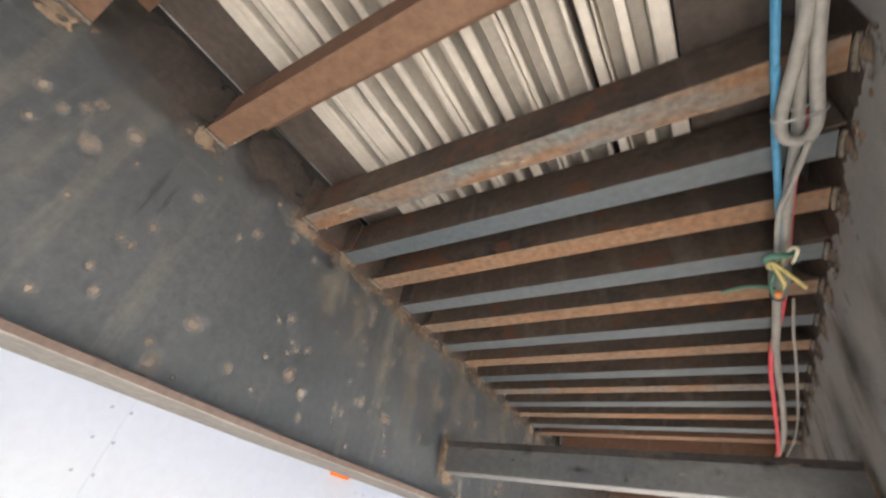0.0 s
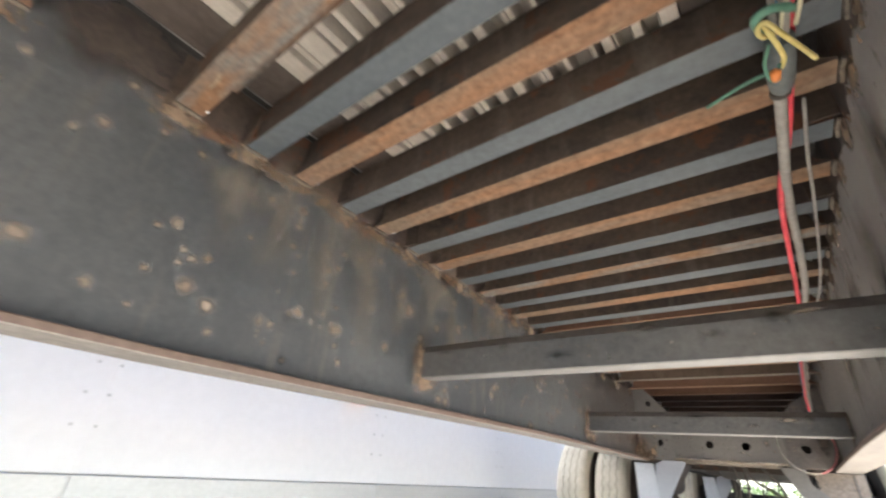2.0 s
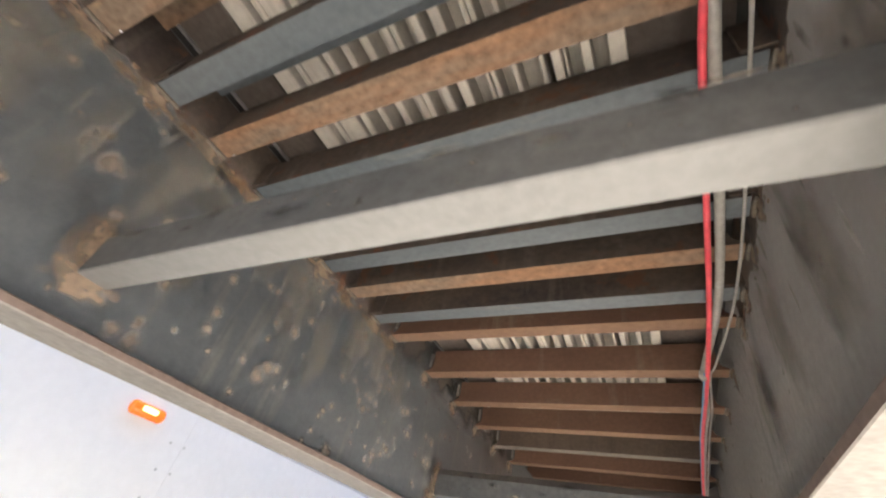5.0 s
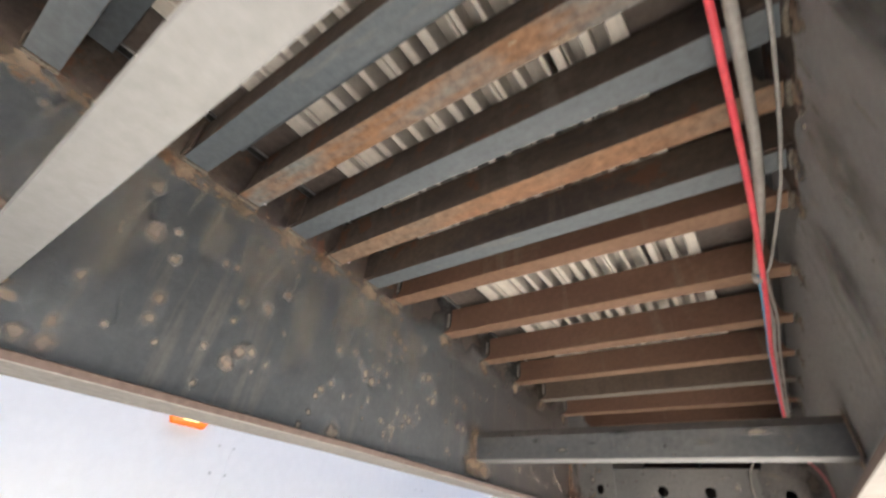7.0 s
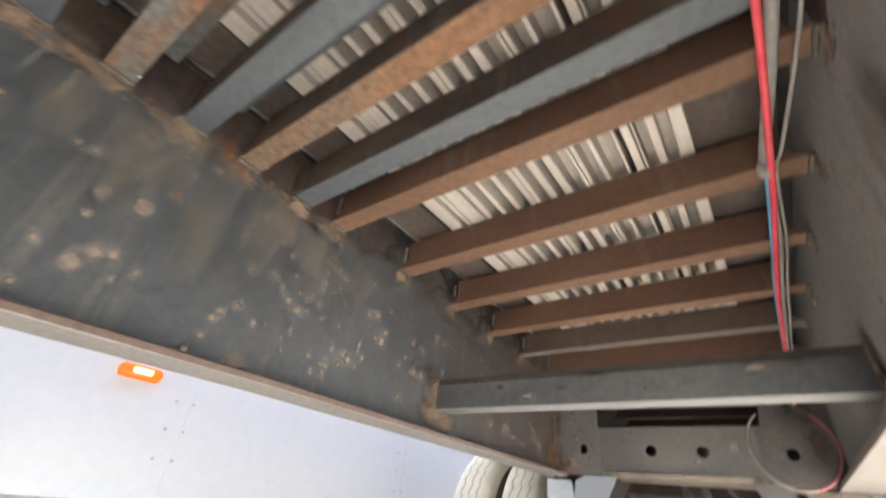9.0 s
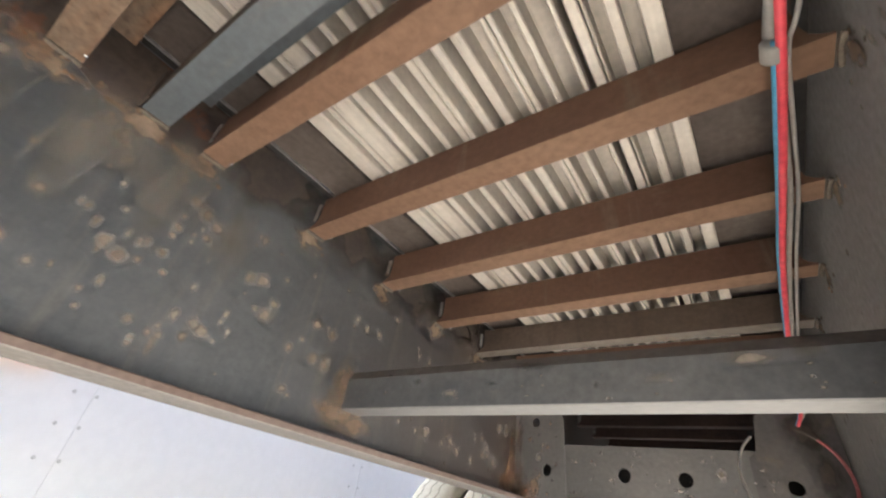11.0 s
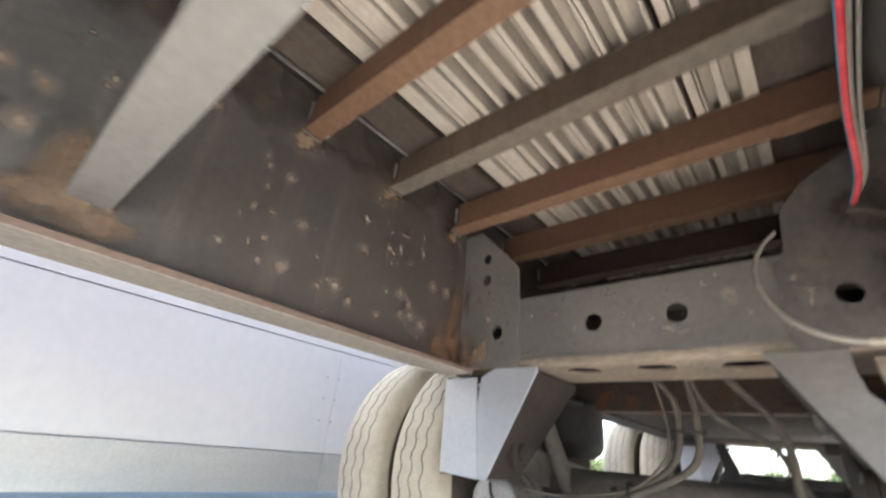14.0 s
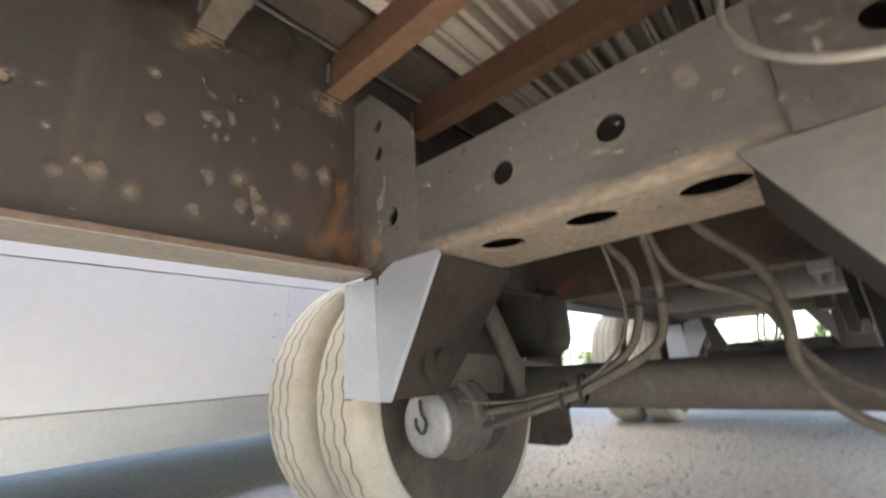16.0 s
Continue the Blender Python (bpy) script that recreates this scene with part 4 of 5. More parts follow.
wire([(0.512, 0.92, 1.288), (0.518, 1.1, 1.286), (0.530, 1.3, 1.280), (0.550, 1.72, 1.280), (0.548, 2.02, 1.278), (0.520, 2.30, 1.270), (0.508, 2.37, 1.268), (0.518, 2.55, 1.276), (0.527, 2.72, 1.283), (0.525, 3.0, 1.278), (0.520, 3.5, 1.215), (0.515, 3.68, 1.14), (0.494, 3.755, 1.114)], 0.0034, "grey_wire", "thin dusty grey wire under the cross-members")
wire([(0.50, 2.36, 1.272), (0.508, 2.55, 1.282), (0.515, 2.72, 1.284), (0.512, 3.0, 1.278), (0.510, 3.5, 1.222), (0.509, 3.68, 1.142), (0.491, 3.755, 1.112)], 0.0052, "grey_wire", "thin dusty grey wire under the cross-members")
wire([(0.508, 0.36, 1.290), (0.497, 0.52, 1.288), (0.495, 0.65, 1.286), (0.493, 0.78, 1.280), (0.489, 0.87, 1.274), (0.489, 0.97, 1.284), (0.484, 1.08, 1.2925), (0.473, 1.18, 1.290), (0.467, 1.30, 1.272), (0.479, 1.6, 1.268), (0.495, 2.0, 1.27), (0.497, 2.34, 1.255), (0.500, 2.55, 1.266), (0.500, 2.72, 1.272), (0.498, 3.0, 1.268), (0.500, 3.5, 1.214), (0.503, 3.68, 1.138), (0.490, 3.755, 1.108)], 0.0065, "red_wire", "bright red wire along the beam")
wire([(0.466, FRONT, 1.292), (0.468, -0.5, 1.292), (0.470, 0.29, 1.2915), (0.472, 0.45, 1.284), (0.475, 0.60, 1.272), (0.478, 0.74, 1.262)], 0.0062, "blue_wire", "blue plastic air line along the conduit")
wire([(0.490, 2.34, 1.258), (0.492, 2.55, 1.268), (0.494, 2.72, 1.276), (0.492, 3.0, 1.27), (0.497, 3.5, 1.214), (0.500, 3.68, 1.138), (0.487, 3.755, 1.108)], 0.0040, "blue_wire", "blue wire beside the red one")
wire([(0.458, 0.745, 1.212), (0.44, 0.785, 1.248), (0.41, 0.83, 1.280), (0.371, 0.864, 1.2945)], 0.0032, "green_wire", "loose green wire lying on a cross-member")
wire([(0.503, 0.39, 1.252), (0.497, 0.43, 1.256), (0.483, 0.49, 1.254), (0.470, 0.54, 1.252), (0.466, 0.62, 1.25), (0.469, 0.72, 1.248)], 0.0048, "grey_wire", "thin dusty grey wire under the conduit")
wire([(0.474, 0.705, 1.245), (0.477, 0.66, 1.237), (0.486, 0.634, 1.232), (0.494, 0.648, 1.232), (0.491, 0.70, 1.241)], 0.003, "pale_yellow", "small loop of yellowed wire")
wire([(0.472, 0.70, 1.240), (0.455, 0.69, 1.229), (0.446, 0.675, 1.222), (0.4445, 0.660, 1.218), (0.453, 0.653, 1.215), (0.468, 0.678, 1.212), (0.487, 0.712, 1.210), (0.505, 0.746, 1.209)], 0.0036, "yellow", "cut yellow wire folded over at the splice")
wire([(0.452, 0.664, 1.224), (0.462, 0.69, 1.206), (0.468, 0.715, 1.203), (0.466, 0.735, 1.206)], 0.0036, "yellow", "short curl of yellow wire at the splice")
wire([(0.490, 0.672, 1.242), (0.472, 0.648, 1.227), (0.453, 0.641, 1.223), (0.443, 0.652, 1.226), (0.450, 0.68, 1.237), (0.468, 0.70, 1.244)], 0.006, "green_wire", "green wire wound round the splice")
wire([(0.456, 0.70, 1.222), (0.446, 0.715, 1.204), (0.448, 0.735, 1.193), (0.457, 0.742, 1.192), (0.462, 0.722, 1.200)], 0.0026, "green_wire", "thin green wire ends at the splice")
cap = tagged(part("wire_cap", lathe([(0, 0.0045), (0.003, 0.007), (0.016, 0.006), (0.020, 0.003)], "y", (0, 0, 0), 14), "orange", smooth=True), "orange twist-on wire cap", "wire cap")
cap.location = (0.455, 0.722, 1.190)
sleeve = tagged(part("tape_wrap", lathe([(-0.062, 0.014), (-0.058, 0.019), (-0.02, 0.0205), (0.02, 0.0195), (0.050, 0.016), (0.055, 0.0135)], "y", (0, 0, 0), 18), "tape", smooth=True), "grey-green tape wound round the conduit splice", "tape", "tape wraps")
sleeve.location = (0.4755, 0.79, 1.2595)
for p, r, w in (((0.474, 0.853, 1.262), 0.0155, 0.012), ((0.492, 2.36, 1.266), 0.0165, 0.03)):
    t = tagged(part("tape_wrap", lathe([(-w / 2, r - 0.003), (-w / 2 + 0.003, r), (w / 2 - 0.003, r), (w / 2, r - 0.003)], "y", (0, 0, 0), 18), "hose" if w < 0.02 else "grey_wire", smooth=True),
               "wrap of tape round the wiring", "tape", "tape wraps")
    t.location = p
t = tagged(part("cable_tie", tie("y", 0.035, 0.0125, 0.005, 0.0012), "cap"), "pale cable tie round the conduit loop", "cable tie", "cable ties")
t.location = (0.4935, 0.343, 1.268)
RC = (0.434, 0.940)


def ring(a0, a1, k=14):
    """Part of the loose loop: it is fixed at the top and leans forward at the bottom."""
    out = []
    for i in range(k + 1):
        a = radians(a0 + (a1 - a0) * i / k)
        z = RC[1] + 0.160 * math.sin(a)
        out.append((RC[0] + 0.137 * math.cos(a), 3.750 - 0.50 * (1.10 - z), z))
    return out


wire(ring(128, 266), 0.0045, "grey_wire", "grey wire bent into a loose ring on the gusset plate")
wire(ring(264, 284, 6), 0.0054, "pale_sleeve", "pale sleeve where the two wires of the ring are joined")
wire(ring(-77, 48), 0.0046, "faded_red", "faded red wire bent into a loose ring on the gusset plate")
wire(ring(48, 72, 6), 0.0044, "hose", "dark dusty wire end leading to the hole in the gusset plate")

# ---- bushes beyond the yard ----
def crown(seed, size):
    """A crown of many small leaves in clumps, with an uneven outline and gaps."""
    rnd = random.Random(seed)
    verts, faces = [], []
    lobes = [(rnd.uniform(-1, 1) * size, rnd.uniform(-1, 1) * size, rnd.uniform(0.2, 1.1) * size, rnd.uniform(0.4, 0.7) * size) for _ in range(9)]
    for _ in range(1800):
        lx, ly, lz, lr = rnd.choice(lobes)
        d = Vector((rnd.gauss(0, 1), rnd.gauss(0, 1), rnd.gauss(0, 1))).normalized() * lr * rnd.uniform(0.5, 1.05)
        c = Vector((lx, ly, lz)) + d
        u = Vector((rnd.gauss(0, 1), rnd.gauss(0, 1), rnd.gauss(0, 1))).normalized()
        v = u.orthogonal().normalized()
        s = rnd.uniform(0.05, 0.1) * size
        k = len(verts)
        verts += [c - u * s, c + v * s * 0.6, c + u * s, c - v * s * 0.6]
        faces.append((k, k + 1, k + 2, k + 3))
    me = bpy.data.meshes.new("crown")
    me.from_pydata([tuple(v) for v in verts], [], faces)
    me.materials.append(M["leaf"])
    return me


crowns = [crown(5, 1.0), crown(9, 1.15)]
for k in range(12):
    tx, ty = -15 + 2.3 * k, 24 + 1.5 * math.sin(k * 2.1)
    bush = thing("bush", "leafy green bush at the edge of the yard", "bush", (tx, ty, 0.0), "bushes at the yard's edge")
    bm = sweep([(0, 0, -0.1), (0.03, 0.02, 0.15), (-0.04, 0.05, 0.3), (0.05, 0, 0.5)], 0.05, 8)
    part("trunk", bm, "bark", bush, smooth=True)
    cr = new("crown", crowns[k % 2])
    cr.parent, cr.location, cr.scale = bush, (0, 0, 0.05), (1.0, 1.0, 0.66 + 0.3 * (k % 3))
    cr.rotation_euler.z = 1.3 * k

# ---- rust blisters, welds and wash marks on the webs ----
# dried spots on the beam: along it, height, size in millimetres
SPOTS_FRONT = [(-0.26, 1.142, 11), (-0.24, 1.083, 8), (-0.22, 1.129, 8), (-0.2, 1.157, 10), (-0.19, 1.183, 9), (-0.16, 1.107, 16), (-0.13, 1.007, 7), (-0.12, 1.174, 15),
               (-0.09, 1.131, 6), (-0.08, 0.853, 7), (-0.03, 0.993, 7), (-0.01, 0.893, 9), (0.0, 1.042, 10), (0.03, 1.152, 10), (0.11, 0.857, 9), (0.13, 0.829, 17),
               (0.16, 0.921, 14), (0.18, 0.82, 4), (0.18, 1.172, 11), (0.19, 1.283, 10), (0.27, 0.878, 10), (0.27, 1.222, 9), (0.33, 1.025, 7), (0.34, 0.936, 8),
               (0.34, 0.861, 6), (0.35, 1.219, 10), (0.36, 1.046, 12), (0.39, 0.997, 8), (0.39, 0.968, 7), (0.41, 0.985, 9), (0.42, 0.927, 15)]
SPOTS_BEFORE_BRACE = [(0.44, 0.998, 9), (0.47, 0.903, 14), (0.49, 0.851, 8), (0.51, 1.086, 7), (0.53, 1.201, 6), (0.62, 1.222, 15), (0.62, 1.115, 9), (0.62, 1.173, 9),
                      (0.64, 1.096, 6), (0.66, 0.946, 10), (0.67, 0.834, 8), (0.68, 0.957, 13), (0.73, 0.973, 5), (0.74, 1.095, 11), (0.74, 1.059, 8), (0.77, 1.114, 8),
                      (0.78, 1.164, 10), (0.79, 1.005, 7), (0.8, 0.945, 14), (0.81, 0.905, 9), (0.83, 0.866, 10), (0.84, 1.175, 10), (0.86, 1.256, 8), (0.92, 1.203, 11),
                      (0.92, 1.286, 9), (0.99, 0.95, 14), (1.04, 1.135, 14), (1.08, 1.093, 21), (1.15, 1.018, 17)]
SPOTS_BEHIND_BRACE = [(1.23, 1.075, 18), (1.25, 1.24, 17), (1.27, 0.843, 13), (1.31, 0.84, 15), (1.32, 1.203, 19), (1.36, 1.108, 20), (1.37, 0.899, 7), (1.4, 1.131, 10),
                      (1.42, 1.07, 11), (1.43, 0.981, 13), (1.43, 0.938, 11), (1.46, 0.899, 7), (1.52, 1.121, 10), (1.55, 0.926, 8), (1.56, 0.849, 8), (1.59, 1.052, 10),
                      (1.59, 1.002, 8), (1.61, 1.211, 16), (1.61, 0.914, 19), (1.63, 0.942, 16), (1.66, 1.064, 15), (1.68, 1.22, 10), (1.7, 1.123, 14), (1.75, 1.237, 13),
                      (1.84, 0.831, 10), (1.86, 0.867, 8), (1.87, 0.91, 8), (1.88, 0.93, 10), (1.9, 1.201, 10), (1.91, 0.954, 9), (1.91, 1.052, 11), (1.92, 1.238, 17)]
SPOTS_MIDDLE = [(1.95, 0.839, 20), (1.95, 1.223, 22), (2.03, 1.02, 14), (2.04, 0.925, 6), (2.05, 0.896, 6), (2.06, 1.006, 14), (2.09, 1.015, 7), (2.12, 1.05, 10),
                (2.12, 1.144, 7), (2.12, 1.093, 8), (2.13, 1.19, 15), (2.13, 0.908, 9), (2.14, 1.014, 6), (2.15, 0.88, 5), (2.16, 1.174, 17), (2.17, 0.899, 8),
                (2.18, 1.125, 9), (2.19, 1.16, 13), (2.19, 0.9, 8), (2.23, 0.916, 10), (2.24, 0.945, 12), (2.26, 0.937, 12), (2.31, 1.092, 15), (2.34, 1.104, 16),
                (2.35, 1.034, 8)]
SPOTS_SECOND_BRACE = [(2.38, 1.031, 16), (2.39, 1.065, 12), (2.4, 1.139, 8), (2.47, 0.986, 11), (2.49, 0.89, 9), (2.5, 1.018, 7), (2.51, 0.88, 5), (2.53, 1.073, 15),
                      (2.55, 0.984, 15), (2.57, 1.078, 7), (2.59, 0.984, 18), (2.59, 1.066, 15), (2.6, 1.213, 6), (2.63, 0.891, 12), (2.71, 1.133, 12), (2.83, 1.222, 11),
                      (2.93, 0.922, 8), (2.95, 1.259, 8), (3.02, 0.914, 7), (3.02, 1.038, 8), (3.02, 0.968, 9), (3.04, 1.147, 12)]
SPOTS_REAR = [(3.08, 0.919, 16), (3.1, 1.042, 12), (3.14, 1.052, 5), (3.16, 0.98, 6), (3.18, 0.908, 10), (3.21, 0.849, 6), (3.23, 0.925, 15), (3.28, 0.899, 13),
              (3.3, 1.058, 12), (3.32, 1.247, 11), (3.38, 0.89, 10), (3.39, 1.105, 11), (3.45, 1.176, 8), (3.46, 0.983, 15), (3.47, 0.923, 13), (3.5, 0.951, 15),
              (3.51, 0.928, 14), (3.56, 0.912, 18), (3.6, 1.052, 15), (3.67, 1.058, 21)]
rnd = random.Random(11)
n_blot = 0


def patch(parent, x, y, z, r, mat, **kw):
    """A hard-edged chip of bare rust or caked mud."""
    global n_blot
    n_blot += 1
    return part("rust_spot" if mat == "rustpatch" else "mud_fleck", blot(x, y, z, r, seed=n_blot, **kw), mat, parent)


def smear(parent, x, y, z, ry, rz, mat, face=1, lean=0.0, lift=0.0018):
    """A soft-edged stain lying on a web."""
    bm = bmesh.new()
    vs = [bm.verts.new((0, a * ry, b * rz)) for a, b in ((-1, -1), (1, -1), (1, 1), (-1, 1))]
    bm.faces.new(vs)
    ob = part("stain", bm, mat, parent)
    ob.location = (x + face * lift, y, z)
    ob.rotation_euler.x = lean
    return ob


for y, z, r in SPOTS_FRONT + SPOTS_BEFORE_BRACE + SPOTS_BEHIND_BRACE + SPOTS_MIDDLE + SPOTS_SECOND_BRACE + SPOTS_REAR:
    smear(beam_left, LEFT, y, z, r * 0.0018 * rnd.uniform(0.85, 1.15), r * 0.0018, "softspot", lift=0.0012)
for _ in range(40):
    y, r = rnd.uniform(-0.6, 3.72), rnd.choice((0.008, 0.011, 0.017))
    smear(beam_left, LEFT, y, rnd.uniform(0.84, 1.27), r, r * rnd.uniform(0.9, 1.5), rnd.choice(("softspot", "speck")), lift=0.0013)
# pale specks in loose upright rows
for y0, n in ((0.62, 9), (0.74, 8), (0.86, 7), (1.72, 7), (1.98, 10), (2.06, 9), (2.17, 10), (2.31, 8), (2.98, 6), (3.40, 8), (3.52, 7)):
    for _ in range(n):
        r = rnd.choice((0.006, 0.008, 0.010, 0.013))
        smear(beam_left, LEFT, y0 + rnd.gauss(0, 0.018), rnd.uniform(0.86, 1.22), r, r * rnd.uniform(1.0, 2.2), "speck", lift=0.0014)
for _ in range(45):
    y, r = rnd.uniform(0.2, 3.72), rnd.choice((0.006, 0.008, 0.012))
    smear(beam_right, right_web(y), y, rnd.uniform(0.84, 1.27), r, r * rnd.uniform(0.9, 1.5), "speck", -1, lift=0.0026)


def rust_band(y0, y1, x, face, seed):
    """Old rust on the web between the cross-members, with a ragged lower edge."""
    r = random.Random(seed)
    n_step = int((y1 - y0) / 0.012)
    low = [(y0 + (y1 - y0) * k / n_step, 1.286 + 0.010 * math.sin(k * 0.7 + seed) + r.uniform(-0.008, 0.008)) for k in range(n_step + 1)]
    return prism(low + [(y1, 1.44), (y0, 1.44)], "x", x, x + face * 0.0012)


part("rust_band", rust_band(0.24, 2.10, LEFT, 1, 3), "dark_rust", beam_left, "dark old rust between the cross-members")
bm = rust_band(0.24, 2.10, right_web(1.2), -1, 5)
for v in bm.verts:
    v.co.x += SPLAY * (v.co.y - 1.2)
part("rust_band", bm, "dark_rust", beam_right, "dark old rust between the cross-members")
# mud and rust crusts where the cross-members meet the webs, and runs below them
ENDS = [(y + 0.029, 1.0 if 0.2 < y < 2.2 else 0.6) for y in CROSS_YS if -0.7 < y < 3.7] + [(y + 0.03, 0.9) for y in GREYS]
for i, (y, amount) in enumerate(ENDS):
    for side in (-1, 1):
        parent, x, face = (beam_left, LEFT, 1) if side < 0 else (beam_right, right_web(y), -1)
        smear(parent, x, y - 0.012, 1.282 - 0.012 * rnd.random(), (0.055 * amount + 0.022) * (1.0 if side < 0 else 0.6), 0.036 + 0.012 * rnd.random(), "crust", face, lift=0.0018 + 0.0001 * i)
        for _ in range(int(6 * amount) + 2):
            patch(parent, x, y + rnd.uniform(-0.06, 0.05), 1.284 + rnd.uniform(-0.035, 0.014), rnd.uniform(0.002, 0.0055), rnd.choice(("rustpatch", "wash")), face=face, thick=rnd.uniform(0.001, 0.003), long=rnd.uniform(0.6, 1.4))
        part("weld_bead", sweep([(x + face * 0.004, y - 0.028, CM_Z - 0.001), (x + face * 0.008, y - 0.01, CM_Z - 0.004), (x + face * 0.006, y + 0.012, CM_Z - 0.002), (x + face * 0.004, y + 0.03, CM_Z)], 0.0045, 6, 3), "wash", parent, "lumpy weld bead")
for k in range(60):
    y = rnd.uniform(0.28, 2.12)
    patch(beam_left, LEFT, y, 1.286 + rnd.uniform(-0.02, 0.012), rnd.uniform(0.003, 0.007), rnd.choice(("rustpatch", "rustpatch", "wash")), thick=rnd.uniform(0.001, 0.003), long=rnd.uniform(0.5, 1.3))
for k in range(12):
    smear(beam_left, LEFT, 0.36 + 0.155 * k, 1.277 + rnd.uniform(-0.008, 0.006), rnd.uniform(0.06, 0.085), rnd.uniform(0.022, 0.034), "mudpatch" if k % 3 else "softrust", 1, 0.0, 0.0040 + 0.0001 * k)
for k in range(13):
    smear(beam_left, LEFT, 0.42 + 0.15 * k + rnd.uniform(-0.02, 0.02), rnd.uniform(1.08, 1.20), rnd.uniform(0.05, 0.085), rnd.uniform(0.13, 0.22), "softwash", 1, rnd.uniform(0.0, 0.15), 0.0062)
# washes on the right web; they also lighten its front in place of light
for k in range(7):
    y = 0.35 + 0.29 * k
    smear(beam_right, right_web(y), y, rnd.uniform(1.0, 1.12), rnd.uniform(0.10, 0.14), rnd.uniform(0.16, 0.26), "softwash", -1, rnd.uniform(0.0, 0.15), 0.0062)
for k, (y, z, ry, rz, lean) in enumerate(((0.915, 1.10, 0.035, 0.20, 0.10), (1.55, 1.08, 0.03, 0.20, 0.06), (2.05, 1.06, 0.035, 0.20, 0.05))):
    smear(beam_right, right_web(y), y, z, ry, rz, "softgrime", -1, lean, 0.0092 + 0.0003 * k)
for k in range(26):
    y = rnd.uniform(0.6, 2.5)
    smear(beam_right, right_web(y), y, rnd.uniform(0.98, 1.25), rnd.uniform(0.005, 0.012), rnd.uniform(0.022, 0.06), rnd.choice(("speck", "softwash")), -1, rnd.uniform(-0.05, 0.15), 0.0104)
for k in range(22):
    y = 0.40 + 0.082 * k + rnd.uniform(-0.02, 0.02)
    smear(beam_left, LEFT, y, rnd.uniform(1.12, 1.23), rnd.uniform(0.005, 0.011), rnd.uniform(0.05, 0.11), "softwash", 1, rnd.uniform(-0.35, 0.35), 0.0066)
for k in range(5):
    smear(beam_left, LEFT, 0.46 + 0.38 * k, 1.195, 0.15, 0.085, "softwash", 1, 0.0, 0.0056)
for y in CROSS_YS:
    if -0.2 < y < 3.2:
        # shiny bead added at each channel end to make a white glint
        bm = lathe([(-0.004, 0.001), (-0.0028, 0.003), (0.0, 0.004), (0.0028, 0.003), (0.004, 0.001)], "z", (LEFT + 0.042, y + 0.056, CM_Z - 0.003), 10)
        part("weld_spatter", bm, "bright", beam_left, "tiny shiny bead added for a glint", smooth=True)
for y, z, ry, rz in ((-0.04, 1.11, 0.010, 0.15), (-0.012, 1.11, 0.009, 0.06)):
    smear(beam_left, LEFT, y, z, ry, rz, "softgrime", 1, 0.02, 0.0030)
# grease above the plain cross-members, mud round the braces, rust at the suspension beam
for k, y in enumerate((-0.44, -0.14, 0.16, 2.26, 2.56, 2.87, 3.17, 3.47)):
    smear(beam_left, LEFT, y, 1.385, 0.235, 0.165, "grime", 1, 0.0, 0.0009 + 0.00005 * k)
for y in (1.195, 2.71):
    for side in (-1, 1):
        parent, x, face = (beam_left, LEFT, 1) if side < 0 else (beam_right, right_web(y), -1)
        smear(parent, x, y - 0.04, 0.93, 0.06, 0.095, "mudpatch", face, 0.2, 0.0095)
        smear(parent, x, y - 0.035, 0.95, 0.04, 0.07, "crust", face, 0.1, 0.0097)
        if y > 2 and side < 0:
            for k, (dy, z, ry, rz) in enumerate(((-0.05, 0.875, 0.10, 0.055), (-0.03, 0.965, 0.06, 0.08), (0.03, 0.862, 0.09, 0.04))):
                smear(parent, x, y + dy, z, ry, rz, "mudpatch", face, 0.1, 0.0101 + 0.0003 * k)
        smear(parent, x, y - 0.01, 0.885, 0.085, 0.045, "crust", face, -0.1, 0.0099)
for k, (y, z, ry, rz) in enumerate(((3.69, 0.92, 0.075, 0.14), (3.73, 0.87, 0.05, 0.09), (3.64, 0.85, 0.06, 0.045), (3.71, 1.02, 0.03, 0.10))):
    smear(beam_left, LEFT, y, z, ry, rz, "softrust", 1, 0.0, 0.0110 + 0.0003 * k)


def smear_front(x, z, rx, rz, mat, lift):
    ob = smear(beam_left, 0, 0, 0, rx, rz, mat)
    ob.location = (x, BX - 0.0115 - lift, z)
    ob.rotation_euler = (0, 0, radians(-90))
    return ob


# scratches and flecks on the box beam, rust on the gusset, dust along the lower edge
for k, (x, z, rx, rz) in enumerate(((0.10, 0.885, 0.03, 0.010), (0.13, 0.872, 0.02, 0.008), (0.24, 0.945, 0.022, 0.03), (0.27, 0.90, 0.012, 0.012), (0.19, 0.985, 0.012, 0.01), (0.22, 1.0, 0.008, 0.008),
                                    (0.38, 0.935, 0.02, 0.006), (0.375, 0.91, 0.006, 0.018), (0.33, 0.86, 0.01, 0.008), (-0.02, 0.99, 0.012, 0.008), (-0.27, 0.96, 0.010, 0.012))):
    smear_front(x, z, rx, rz, "speck", 0.0003 * k)
fleck = random.Random(21)
for k in range(34):
    smear_front(fleck.uniform(-0.30, 0.36), fleck.uniform(0.835, 1.01), fleck.uniform(0.003, 0.009), fleck.uniform(0.003, 0.010), fleck.choice(("speck", "speck", "softwash", "softrust", "softgrime")), 0.0036 + 0.00005 * k)
for k in range(14):
    smear_front(fleck.uniform(-0.50, -0.33), fleck.uniform(0.83, 1.12), fleck.uniform(0.004, 0.012), fleck.uniform(0.005, 0.016), fleck.choice(("softrust", "softrust", "crust")), 0.0080 + 0.00005 * k)
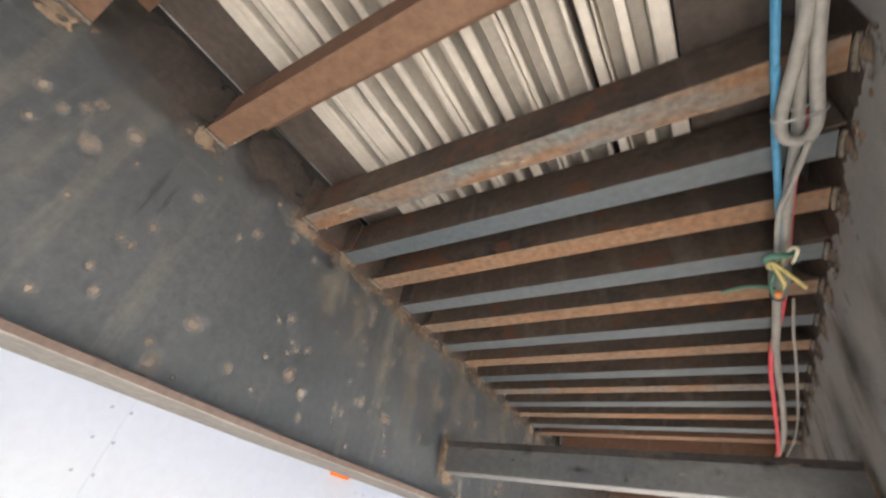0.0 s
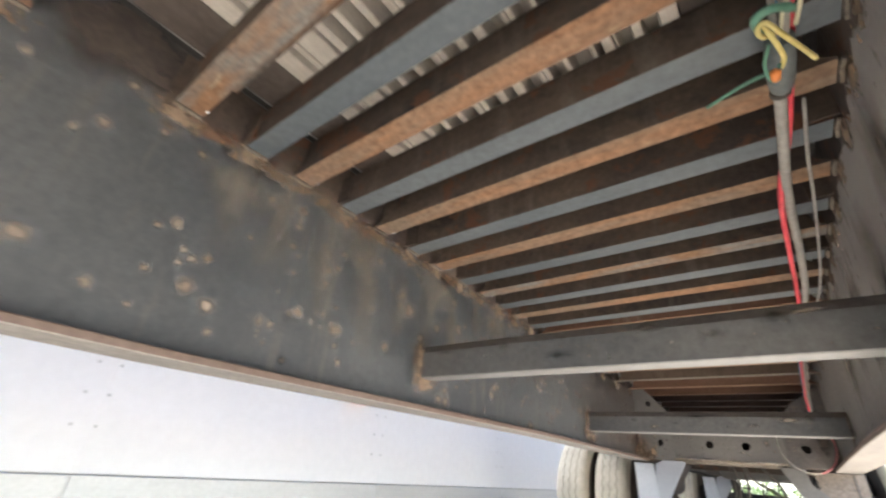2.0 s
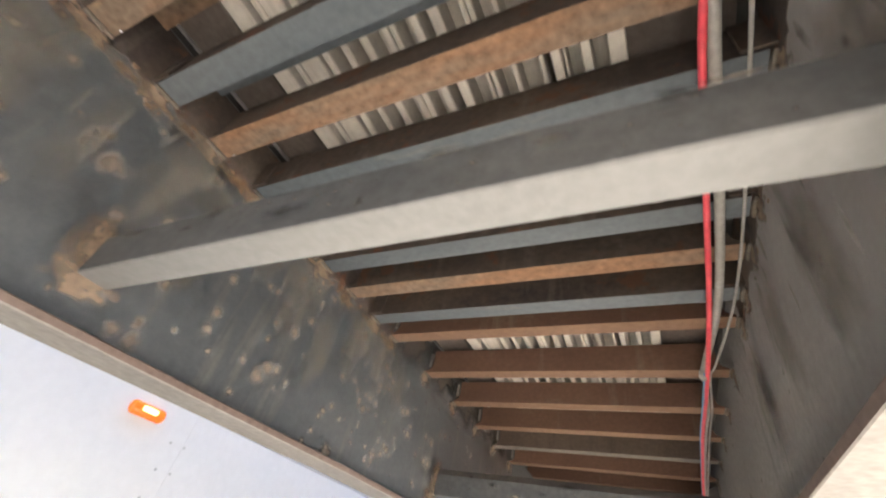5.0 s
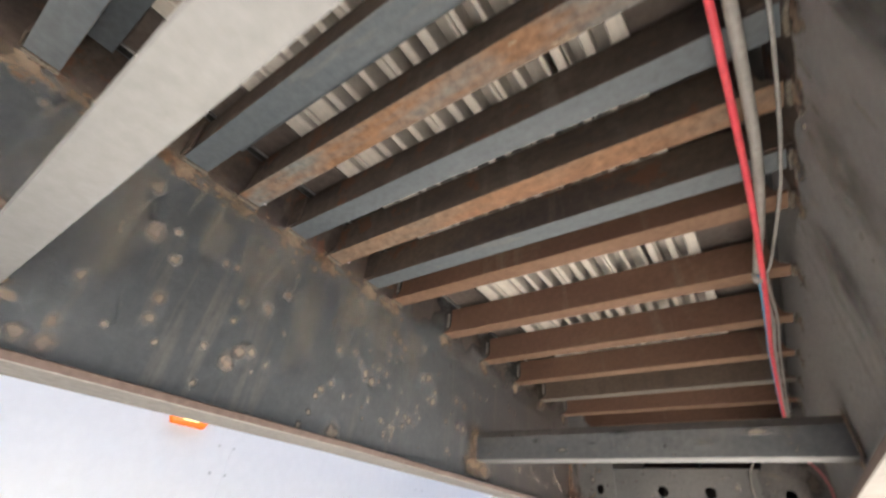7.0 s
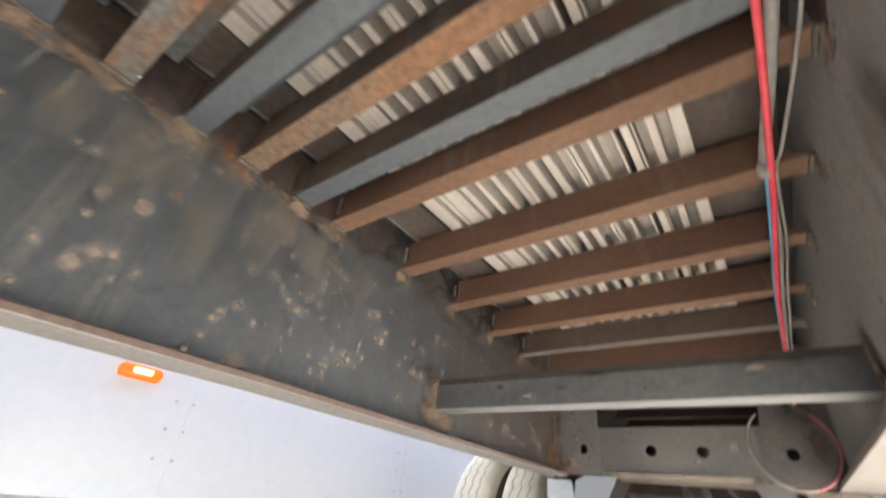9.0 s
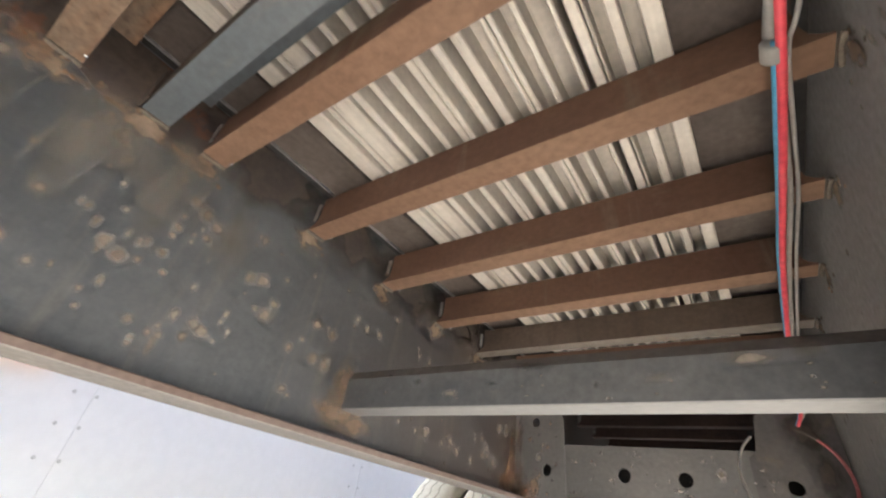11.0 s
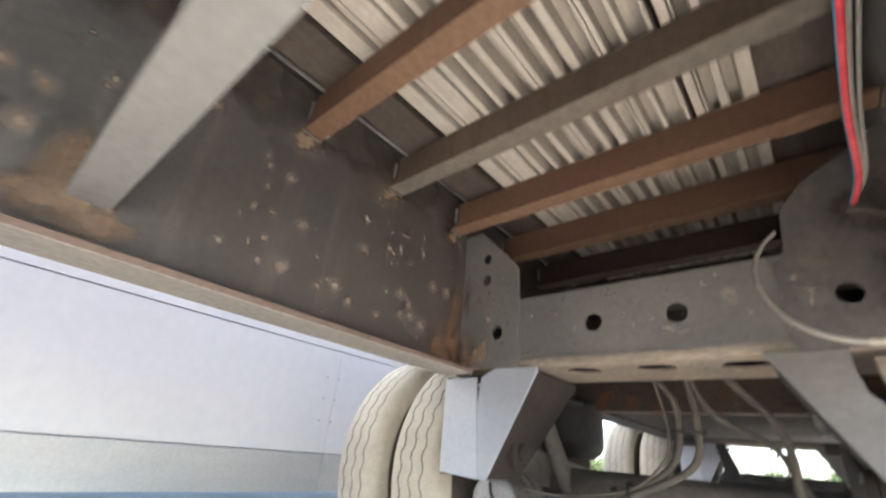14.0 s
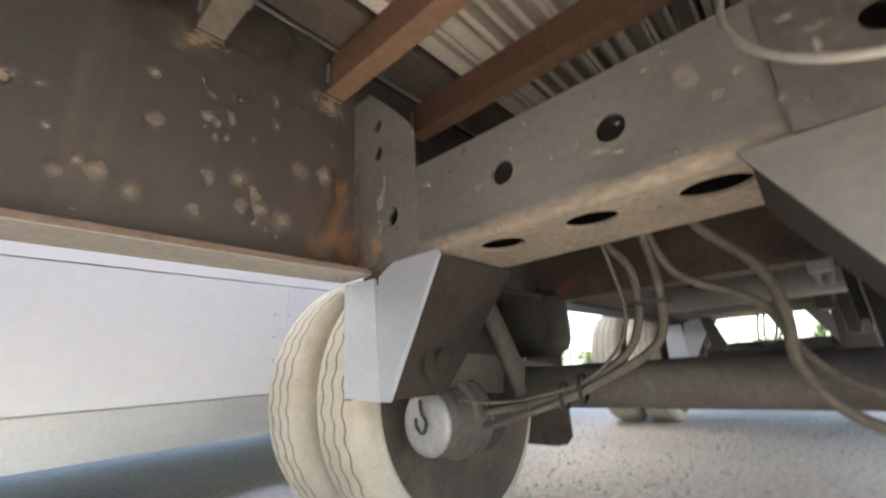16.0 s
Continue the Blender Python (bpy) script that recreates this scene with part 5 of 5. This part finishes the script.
for k in range(12):
    smear_front(-0.30 + 0.055 * k, 0.822, 0.055, rnd.uniform(0.010, 0.022), "softwash", 0.0034 + 0.0002 * k)
for k, (x, z, rx, rz, m) in enumerate(((-0.515, 0.88, 0.04, 0.09, "softrust"), (-0.49, 0.835, 0.06, 0.035, "softrust"), (-0.45, 0.86, 0.03, 0.05, "crust"), (-0.43, 0.97, 0.02, 0.03, "speck"), (-0.41, 1.02, 0.015, 0.02, "speck"), (-0.52, 1.05, 0.02, 0.10, "softrust"))):
    smear_front(x, z, rx, rz, m, 0.0060 + 0.0003 * k)

for k, (x, z, rx, rz) in enumerate(((0.525, 0.95, 0.05, 0.09), (0.50, 1.09, 0.07, 0.08))):
    smear_front(x, z, rx, rz, "grime", 0.0008 + 0.0003 * k)
# grease marks on the braces' faces
for y0, seed in ((1.162, 1), (2.68, 2)):
    r = random.Random(seed)
    for k in range(9):
        ob = smear_front(-0.42 + 0.11 * k + r.uniform(-0.04, 0.04), 0.891 + r.uniform(0.02, 0.085), r.uniform(0.008, 0.06), r.uniform(0.006, 0.022), r.choice(("softgrime", "softgrime", "speck", "softwash")), 0.0)
        ob.location.y = y0 - 0.0006 - 0.0001 * k
    for k in range(26):
        q = r.uniform(0.002, 0.005)
        ob = smear_front(r.uniform(-0.5, 0.55), 0.891 + r.uniform(0.006, 0.07), q * r.uniform(0.6, 2.0), q, "speck", 0.0)
        ob.location.y = y0 - 0.0018

# ---- gravel and litter on the yard ----
def pebbles(seed, count, area, sizes):
    r = random.Random(seed)
    verts, faces = [], []
    for _ in range(count):
        x, y, s = r.uniform(area[0], area[1]), r.uniform(area[2], area[3]), r.uniform(*sizes)
        k, h = len(verts), s * r.uniform(0.4, 0.7)
        z = -0.010 + 0.008 * noise.noise((x * 0.7, y * 0.7, 0))
        a0 = r.uniform(0, 6.28)
        for i in range(5):
            a = a0 + i * 1.2566
            q = s * r.uniform(0.7, 1.1)
            verts.append((x + q * math.cos(a), y + q * math.sin(a), z))
        verts += [(x + s * 0.2 * r.uniform(-1, 1), y + s * 0.2 * r.uniform(-1, 1), z + h)]
        faces += [(k + i, k + (i + 1) % 5, k + 5) for i in range(5)]
    me = bpy.data.meshes.new("gravel")
    me.from_pydata(verts, [], faces)
    return me


def stuff(name, me, mat, label, category):
    me.materials.append(M[mat])
    return tagged(new(name, me), label, category, kind="stuff")


stuff("gravel", pebbles(4, 5000, (-2.0, 2.2, 3.8, 11.0), (0.004, 0.016)), "stone", "loose pale gravel scattered over the dirt", "gravel")
stuff("litter", pebbles(6, 130, (-0.55, 0.35, 6.3, 7.2), (0.004, 0.013)), "clod", "brown dry leaf litter on the dirt", "litter")
